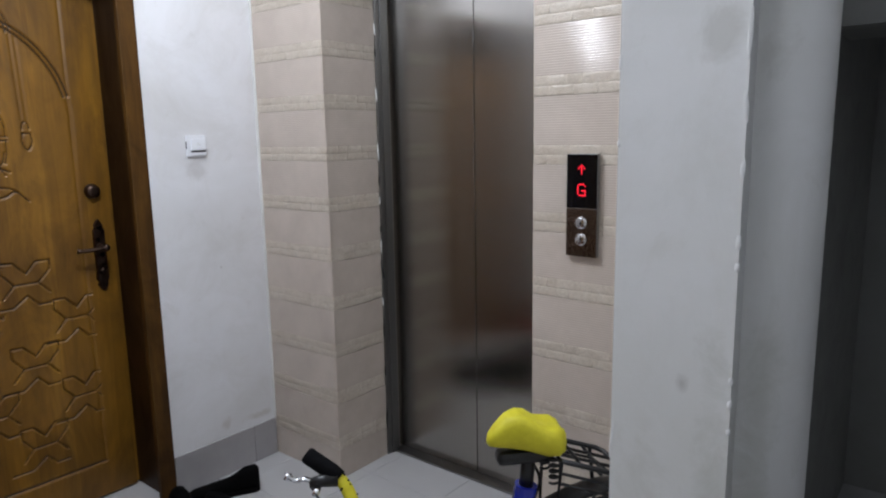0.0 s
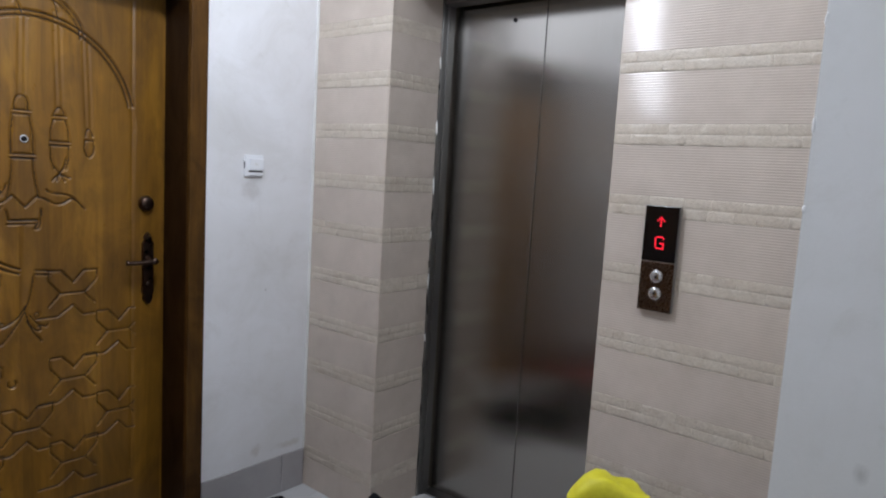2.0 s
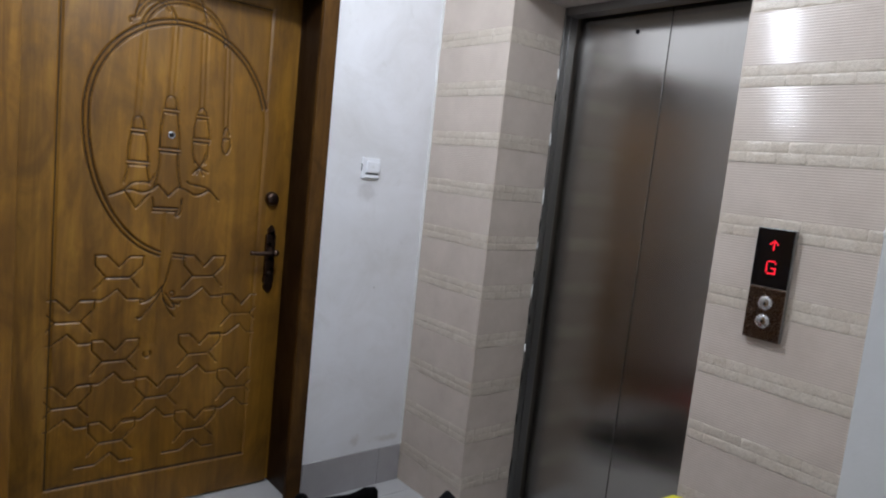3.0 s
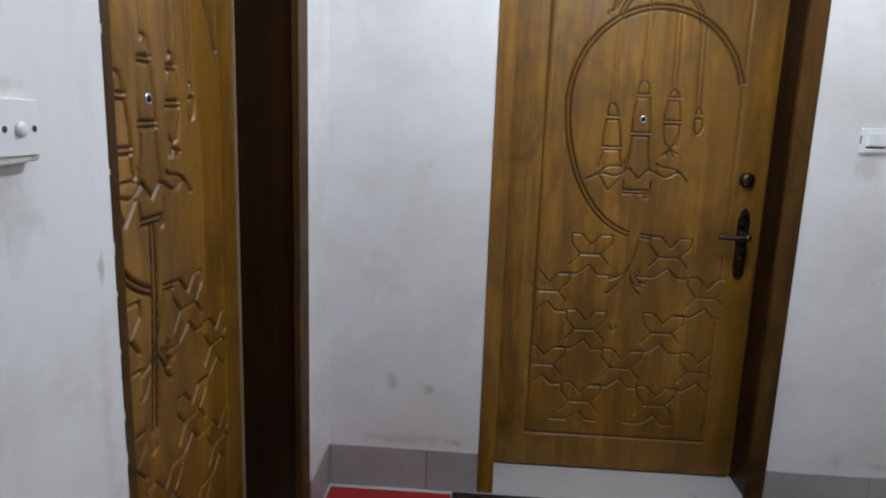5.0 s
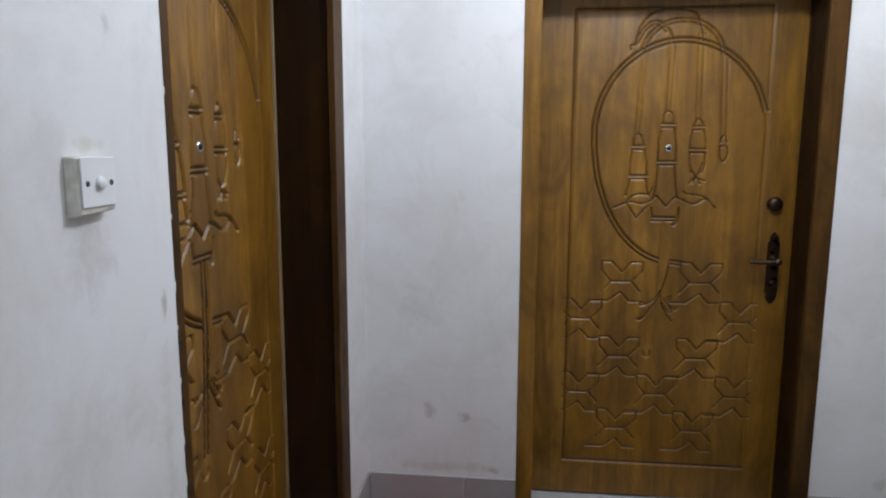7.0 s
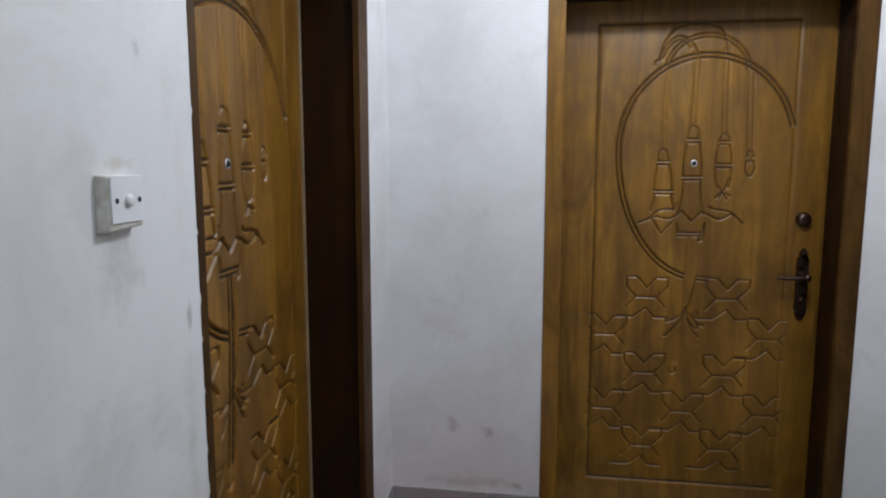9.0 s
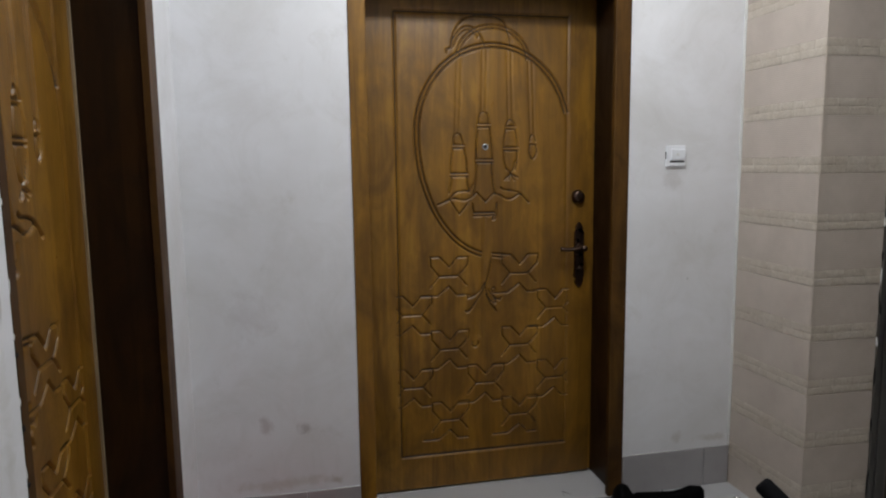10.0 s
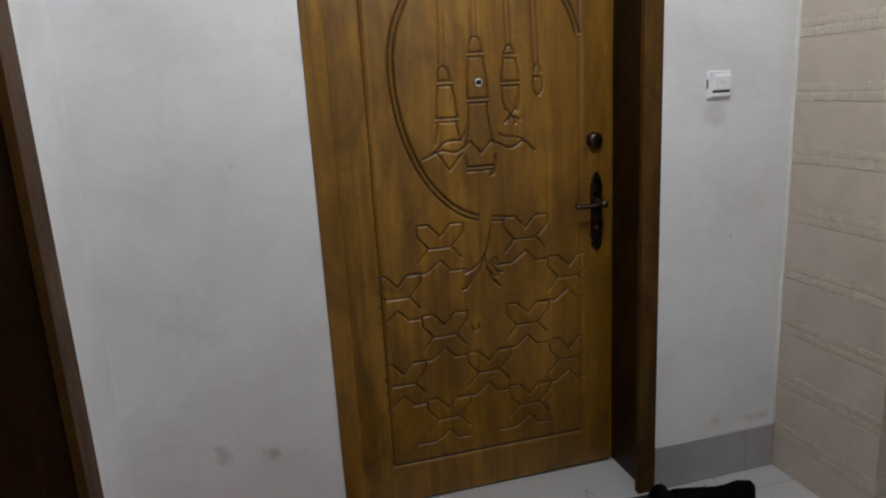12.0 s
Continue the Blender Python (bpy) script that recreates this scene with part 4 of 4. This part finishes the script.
# ---------------- bicycle ----------------
def bicycle():
    """x forward, y to its left; stands upright on its stand, the handlebar turned to the left."""
    heading = math.degrees(math.atan2(0.66, -0.75))
    bike = thing("bicycle", pose(1.349, -1.822, 0.0, 0, 0, heading), "blue child's bicycle with yellow saddle and black rack", "bicycle")
    rear, front, size = -0.220, 0.700, 0.330
    steer = Matrix.Translation((0.420, 0, 0)) @ Matrix.Rotation(radians(23), 4, "Z") @ Matrix.Translation((-0.420, 0, 0))

    def bar(points, radius, steps=10, turned=True, flat=1.0):
        return tube(bmesh.new(), [steer @ Vector(p) if turned else p for p in points], radius, steps, False, flat)

    def wheel(x, turned, size):
        def ring(r):
            pts = [Vector((x + r * math.cos(a), 0, size + r * math.sin(a))) for a in [2 * math.pi * k / 48 for k in range(48)]]
            return [steer @ p for p in pts] if turned else pts

        tyre = part("tyre", tube(bmesh.new(), ring(size - 0.022), 0.022, 10, True), RUBBER, bike, "black rubber tyre", smooth=True)
        part("rim", tube(bmesh.new(), ring(size - 0.048), 0.010, 8, True), CHROME, tyre, smooth=True)
        part("hub", bar([(x, -0.045, size), (x, 0.045, size)], 0.017, 14, turned), CHROME, tyre)
        for k in range(16):
            a = 2 * math.pi * k / 16
            part("spoke", bar([(x, 0.03 * (-1) ** k, size), (x + (size - 0.05) * math.cos(a), 0, size + (size - 0.05) * math.sin(a))], 0.0014, 5, turned), CHROME, tyre)

    wheel(rear, False, size)
    wheel(front, True, 0.300)
    arc = [(rear + 0.362 * math.cos(a), 0, size + 0.362 * math.sin(a)) for a in [radians(15 + 160 * k / 20) for k in range(21)]]
    part("mudguard", tube(bmesh.new(), arc, 0.034, 10, False, 0.3), BLACKPAINT, bike, "black rear mudguard", smooth=True)
    part("seat_tube", tube(bmesh.new(), [(0.190, 0, 0.27), (0.004, 0, 0.690)], 0.020, 14), BLUE, bike, smooth=True)
    part("seat_collar", tube(bmesh.new(), [(0.008, 0, 0.672), (0.002, 0, 0.712)], 0.027, 14), BLUE, bike)
    part("seat_post", tube(bmesh.new(), [(0.004, 0, 0.69), (-0.006, 0, 0.800)], 0.0165, 14), BLACKPAINT, bike, "black seat post", smooth=True)
    part("top_tube", tube(bmesh.new(), curve_points([(0.015, 0, 0.58), (0.20, 0, 0.50), (0.40, 0, 0.53)]), 0.017, 12), BLUE, bike, smooth=True)
    part("down_tube", tube(bmesh.new(), [(0.190, 0, 0.27), (0.41, 0, 0.50)], 0.019, 12), BLUE, bike, smooth=True)
    part("head_tube", tube(bmesh.new(), [(0.425, 0, 0.46), (0.415, 0, 0.57)], 0.022, 14), BLUE, bike, smooth=True)
    for s in (1, -1):
        part("chain_stay", tube(bmesh.new(), [(0.190, 0.03 * s, 0.27), (rear, 0.05 * s, size)], 0.009, 8), BLUE, bike)
        part("seat_stay", tube(bmesh.new(), [(0.005, 0.02 * s, 0.59), (rear, 0.05 * s, size)], 0.008, 8), BLUE, bike)
        part("fork_blade", bar(curve_points([(0.425, 0.045 * s, 0.45), (0.53, 0.05 * s, 0.37), (front, 0.05 * s, 0.300)]), 0.011, 8), BLUE, bike, smooth=True)
    # saddle: wide padded back, short nose
    bm = bmesh.new()
    rings = []
    for t, w, top, low in ((0.108, 0.006, 0.830, 0.816), (0.103, 0.017, 0.842, 0.811), (0.088, 0.026, 0.860, 0.808), (0.060, 0.034, 0.887, 0.804), (0.030, 0.042, 0.900, 0.799), (0.004, 0.051, 0.894, 0.794), (-0.022, 0.062, 0.874, 0.788), (-0.046, 0.070, 0.868, 0.782), (-0.070, 0.069, 0.866, 0.780), (-0.088, 0.055, 0.856, 0.788), (-0.096, 0.030, 0.838, 0.806)):
        ring = []
        for k in range(18):
            a = 2 * math.pi * k / 18
            sa, ca = math.sin(a), math.cos(a)
            groove = 0.012 * math.exp(-(ca / 0.35) ** 2) if sa > 0 and t < 0.04 else 0.0
            ring.append(bm.verts.new((t, w * math.copysign(abs(ca) ** 0.75, ca), (top + low) / 2 + (top - low) / 2 * math.copysign(abs(sa) ** 0.7, sa) - groove)))
        rings.append(ring)
    for a, b in zip(rings, rings[1:]):
        for k in range(18):
            bm.faces.new((a[k], a[(k + 1) % 18], b[(k + 1) % 18], b[k]))
    bm.faces.new(rings[0])
    bm.faces.new(rings[-1])
    bmesh.ops.recalc_face_normals(bm, faces=bm.faces)
    bmesh.ops.transform(bm, matrix=Matrix.Translation((0, 0, 0.805)) @ Matrix.Diagonal((0.88, 0.88, 0.92, 1)) @ Matrix.Translation((0, 0, -0.797)), verts=bm.verts)
    saddle = part("saddle", bm, YELLOW, bike, "bright yellow padded saddle", smooth=True)
    bm = bmesh.new()
    box(bm, -0.062, 0.074, -0.022, 0.022, 0.770, 0.803, 0.012)
    part("saddle_pan", bm, BLACKPAINT, saddle)
    for s in (1, -1):
        part("saddle_spring", tube(bmesh.new(), [(-0.055 + 0.012 * math.cos(k), 0.035 * s + 0.012 * math.sin(k), 0.730 + 0.0022 * k) for k in [0.6 * q for q in range(46)]], 0.003, 6), BLACKPAINT, saddle)
    # carrier, dipping towards its tail
    def deck(x, y, drop=0.0):
        return (x, y, 0.810 + 0.34 * (x + 0.02) - drop)

    rail = [deck(x, y) for x, y in ((-0.06, 0.066), (-0.196, 0.070), (-0.212, 0.056), (-0.216, 0.0), (-0.212, -0.056), (-0.196, -0.070), (-0.06, -0.066))]
    rack = part("carrier_rail", tube(bmesh.new(), rail, 0.0062, 10), BLACKPAINT, bike, "black tubular rear carrier", smooth=True)
    for y in (-0.024, 0.024):
        part("carrier_slat", tube(bmesh.new(), [deck(-0.06, y, 0.002), deck(-0.214, y, 0.002)], 0.0042, 8), BLACKPAINT, rack)
    for x in (-0.062, -0.11, -0.16):
        part("carrier_cross", tube(bmesh.new(), [deck(x, -0.067, 0.004), deck(x, 0.067, 0.004)], 0.0042, 8), BLACKPAINT, rack)
    for drop in (0.030, 0.055):
        low = [deck(x, y, drop) for x, y in ((-0.06, 0.066), (-0.190, 0.070), (-0.206, 0.0), (-0.190, -0.070), (-0.06, -0.066))]
        part("carrier_lower_rail", tube(bmesh.new(), low, 0.0038, 8), BLACKPAINT, rack, smooth=True)
    for s in (1, -1):
        part("carrier_stay", tube(bmesh.new(), [deck(-0.18, 0.069 * s), (rear, 0.056 * s, size)], 0.005, 8), BLACKPAINT, rack)
        part("carrier_stay", tube(bmesh.new(), [deck(-0.06, 0.066 * s), (-0.045, 0.05 * s, 0.55), (rear, 0.054 * s, size)], 0.005, 8), BLACKPAINT, rack)
    part("rear_brake_cable", tube(bmesh.new(), curve_points([(-0.01, -0.03, 0.77), (-0.045, -0.045, 0.70), (-0.030, -0.045, 0.64), (0.0, -0.02, 0.58)], 6), 0.004, 6), BLACKPAINT, bike, smooth=True)
    # handlebar
    part("stem", bar([(0.415, 0, 0.55), (0.412, 0, 0.582), (0.432, 0, 0.590)], 0.014, 12), BLACKPAINT, bike, smooth=True)
    for s in (1, -1):
        pts = curve_points([(0.430, 0.0, 0.590), (0.395, 0.060 * s, 0.578), (0.356, 0.104 * s, 0.590), (0.342, 0.121 * s, 0.615), (0.346, 0.131 * s, 0.640), (0.352, 0.147 * s, 0.664), (0.364, 0.170 * s, 0.689)], 5)
        sleeve = part("handlebar", bar(pts, 0.0160, 12), YELLOW, bike, "yellow padded handlebar sleeve", smooth=True)
        rnd = random.Random(5 + s)
        for p, q in zip(pts[2:-3], pts[3:]):
            a = rnd.uniform(0.2, 2.9)
            o = Vector((0.0118 * math.cos(a), 0, 0.0118 * math.sin(a)))
            part("sleeve_mark", bar([p + o, p.lerp(q, rnd.uniform(0.4, 1.0)) + o + Vector((rnd.uniform(-0.004, 0.004), 0, 0))], 0.0078, 8), FOAM, sleeve, "black fleck printed on the sleeve")
        grip = part("grip", bar([(0.360, 0.163 * s, 0.682), (0.372, 0.176 * s, 0.695), (0.418, 0.219 * s, 0.735), (0.422, 0.223 * s, 0.739)], [0.019, 0.021, 0.021, 0.017], 14), FOAM, sleeve, "black foam grip", smooth=True)
        body = part("brake_mount", bar([(0.366, 0.166 * s, 0.682), (0.402, 0.176 * s, 0.682), (0.432, 0.184 * s, 0.680)], [0.021, 0.016, 0.012], 10), BLACKPAINT, sleeve, "black brake clamp", smooth=True)
        lever = part("brake_lever", bar(curve_points([(0.420, 0.180 * s, 0.682), (0.440, 0.190 * s, 0.692), (0.456, 0.202 * s, 0.688), (0.474, 0.214 * s, 0.697)], 5), 0.0085, 8, True, 0.7), ALU, body, "dull silver brake lever", smooth=True)
        part("lever_tip", bar([(0.468, 0.211 * s, 0.695), (0.480, 0.219 * s, 0.700)], 0.0095, 10), CHROME, lever, smooth=True)
        part("cable_ferrule", bar([(0.418, 0.166 * s, 0.672), (0.430, 0.150 * s, 0.666)], 0.009, 10), CHROME, body, smooth=True)
        part("brake_cable", bar(curve_points([(0.430, 0.178 * s, 0.674), (0.430, 0.116 * s, 0.655), (0.450, 0.05 * s, 0.60), (0.45, 0.02 * s, 0.48)], 6), 0.003, 6), RUBBER, sleeve, smooth=True)
    part("kickstand", tube(bmesh.new(), [(0.16, 0.03, 0.25), (0.12, 0.15, 0.005)], 0.007, 8), BLACKPAINT, bike)
    crank = part("chainring", tube(bmesh.new(), [(0.190 + 0.065 * math.cos(a), -0.04, 0.27 + 0.065 * math.sin(a)) for a in [2 * math.pi * k / 28 for k in range(28)]], 0.005, 6, True), BLACKPAINT, bike)
    for s in (1, -1):
        part("crank", tube(bmesh.new(), [(0.190, 0.05 * s, 0.27), (0.190 + 0.10 * s, 0.06 * s, 0.24)], 0.008, 8), CHROME, crank)
        part("pedal", boxes((0.190 + 0.10 * s - 0.03, 0.190 + 0.10 * s + 0.03, 0.095 * s - 0.03, 0.095 * s + 0.03, 0.228, 0.252), bevel=0.004), BLACKPAINT, crank)


bicycle()


# ---------------- tiles: walls, skirting, floor ----------------
ROW = 0.2135      # height of one course
STRIP = 0.062     # stone strip at the foot of each course
BASE = 1.4185     # foot of one strip


def tile_mesh(width, seed):
    """One ribbed tile with two rows of split stone along its foot. It faces -x; origin at its lower near corner."""
    rnd = random.Random(seed)
    bm = bmesh.new()
    g = 0.00035
    x0 = -0.0095
    # ribbed field
    ribs = 20
    lo, hi = STRIP, ROW - g
    prof = [(x0, lo)]
    for k in range(ribs):
        a = lo + (hi - lo) * (k + 0.2) / ribs
        prof += [(x0 - 0.0006, a + (hi - lo) * 0.08 / ribs), (x0 - 0.0008, a + (hi - lo) * 0.25 / ribs), (x0 - 0.0006, a + (hi - lo) * 0.42 / ribs), (x0, a + (hi - lo) * 0.6 / ribs)]
    prof.append((x0, hi))
    prof = [(0.0, lo)] + prof + [(0.0, hi)]
    sides = [[bm.verts.new((x, y, z)) for x, z in prof] for y in (g, width - g)]
    for k in range(len(prof) - 1):
        bm.faces.new((sides[0][k], sides[0][k + 1], sides[1][k + 1], sides[1][k])).smooth = 1 < k < len(prof) - 3
    for side, y in ((0, g), (1, width - g)):
        cap = [bm.verts.new((x, y, z)) for x, z in prof]
        bm.faces.new(cap if side == 0 else list(reversed(cap)))
    # split stone blocks
    for z0, z1 in ((g, STRIP * 0.5), (STRIP * 0.5, STRIP)):
        y = g
        while y < width - g:
            w = rnd.uniform(0.05, 0.13)
            end = width - g if y + w > width - 0.04 else y + w
            d = rnd.uniform(0.0, 0.0009)
            span = end - y
            my, mz, half = (y + end) / 2, (z0 + z1) / 2, (z1 - z0) / 2
            steps = 5
            c = [(y + span * k / steps, z0) for k in range(steps + 1)] + [(end - span * k / steps, z1) for k in range(steps + 1)]
            back = [bm.verts.new((x0 + 0.0003, a, b)) for a, b in c]
            rim = [bm.verts.new((x0 - 0.0001, my + (a - my) * rnd.uniform(0.985, 1.0), mz + (b - mz) * rnd.uniform(0.90, 1.0))) for a, b in c]
            top = [bm.verts.new((x0 - 0.0003 - d * rnd.uniform(0.1, 0.45), my + (a - my) * rnd.uniform(0.80, 0.96), mz + (b - mz) * rnd.uniform(0.35, 0.85))) for a, b in c]
            count = len(c)
            faces = [bm.faces.new(top)]
            for low, high in ((back, rim), (rim, top)):
                faces += [bm.faces.new((low[k], low[(k + 1) % count], high[(k + 1) % count], high[k])) for k in range(count)]
            for f in faces:
                f.smooth = True
            for f in faces:
                f.material_index = 1
            y = end
    bmesh.ops.recalc_face_normals(bm, faces=bm.faces)
    return mesh_of("tile", bm, (TILE, STONE))


def tile_run(parent, origin, turn, width, z_top, seeds):
    """Courses of tiles along a face; origin is the face's start at floor level, turn its heading."""
    cuts, y = [], 0.0
    while y < width - 0.001:
        w = min(0.80, width - y)
        cuts.append((y, w))
        y += w
    made = {}
    first = BASE - ROW * 7
    row = 0
    while first + row * ROW < z_top:
        z = first + row * ROW
        for i, (y, w) in enumerate(cuts):
            key = (round(w, 3), (row + i) % seeds)
            if key not in made:
                made[key] = tile_mesh(w, 17 * key[1] + int(w * 1000))
            ob = new("tile", made[key])
            ob.parent = parent
            jig = random.Random(row * 31 + i)
            ob.matrix_basis = Matrix.Translation(origin) @ Matrix.Rotation(radians(turn), 4, "Z") @ Matrix.Translation((jig.uniform(-0.0012, 0.0006), y, z)) @ Matrix.Rotation(radians(jig.uniform(-0.12, 0.12)), 4, "Z")
        row += 1


# faces: pillar front, pillar side, panel wall, over the lift
tile_run(wall_e, (XE + 0.0125, YP, 0.0), 0, -YP - 0.002, 2.90, 4)
tile_run(wall_e, (2.285, YP + 0.0125, 0.0), 90, 2.285 - XE - 0.001, 2.20, 4)
tile_run(wall_e, (XE + 0.0125, -2.215, 0.0), 0, 2.215 + YQ, 2.90, 4)


def slab_mesh(name, x, y, z, material, bevel=0.0015):
    bm = bmesh.new()
    box(bm, 0.001, x - 0.001, 0.001, y - 0.001, 0.0, z, bevel, segments=1)
    return mesh_of(name, bm, material)


def skirting(name, origin, turn, length, label):
    run = tagged(thing(name, Matrix.Translation(origin) @ Matrix.Rotation(radians(turn), 4, "Z"), label, "baseboard"), kind="structure")
    x = 0.0
    while x < length - 0.001:
        w = min(0.40, length - x)
        ob = new("skirting_tile", slab_mesh("skirting_tile", w, 0.0105, 0.180, SKIRT, 0.002))
        ob.parent = run
        ob.matrix_basis = Matrix.Translation((x, -0.0105, 0.0))
        x += w


skirting("baseboard_1", (XB + 0.0108, 0.0, 0.0), 0, 0.300 - XB - 0.0115, "grey glazed tile skirting with a worn top edge")
skirting("baseboard_2", (1.4525, 0.0, 0.0), 0, XE - 1.4535, "grey glazed tile skirting with a worn top edge")
skirting("baseboard_3", (XB, -0.2995, 0.0), 90, 0.2990, "grey glazed tile skirting in the corner")
skirting("baseboard_4", (XB, -3.97, 0.0), 90, 2.46, "grey glazed tile skirting on the side wall")

SIDE = 0.40
FLOOR = bpy.data.objects["floor"]
whole = slab_mesh("floor_tile", SIDE, SIDE, 0.012, FLOOR_TILE)
for i in range(-3, 8):
    for j in range(-11, 3):
        ob = new("floor_tile", whole)
        ob.parent = FLOOR
        jig = random.Random(i * 101 + j)
        ob.matrix_basis = Matrix.Translation((XE + 0.125 + (i - 5) * SIDE, -0.52 + j * SIDE, -0.012 - jig.uniform(0, 0.0006)))

sill = thing("threshold", pose(0.876, 0.1205, 0.0), "single pale marble slab under the closed door", "threshold")
tagged(sill, kind="structure")
part("sill_slab", boxes((-0.575, 0.575, -0.1195, 0.1225, -0.010, 0.004), bevel=0.0015), FLOOR_TILE, sill)
bm = tube(bmesh.new(), [(0.322, -0.085, 0.0045), (0.330, -0.040, 0.0045), (0.352, -0.078, 0.0045)], 0.0018, 5)
part("pencil_mark", bm, STEEL_FRAME, sill, "faint grey pencil mark")
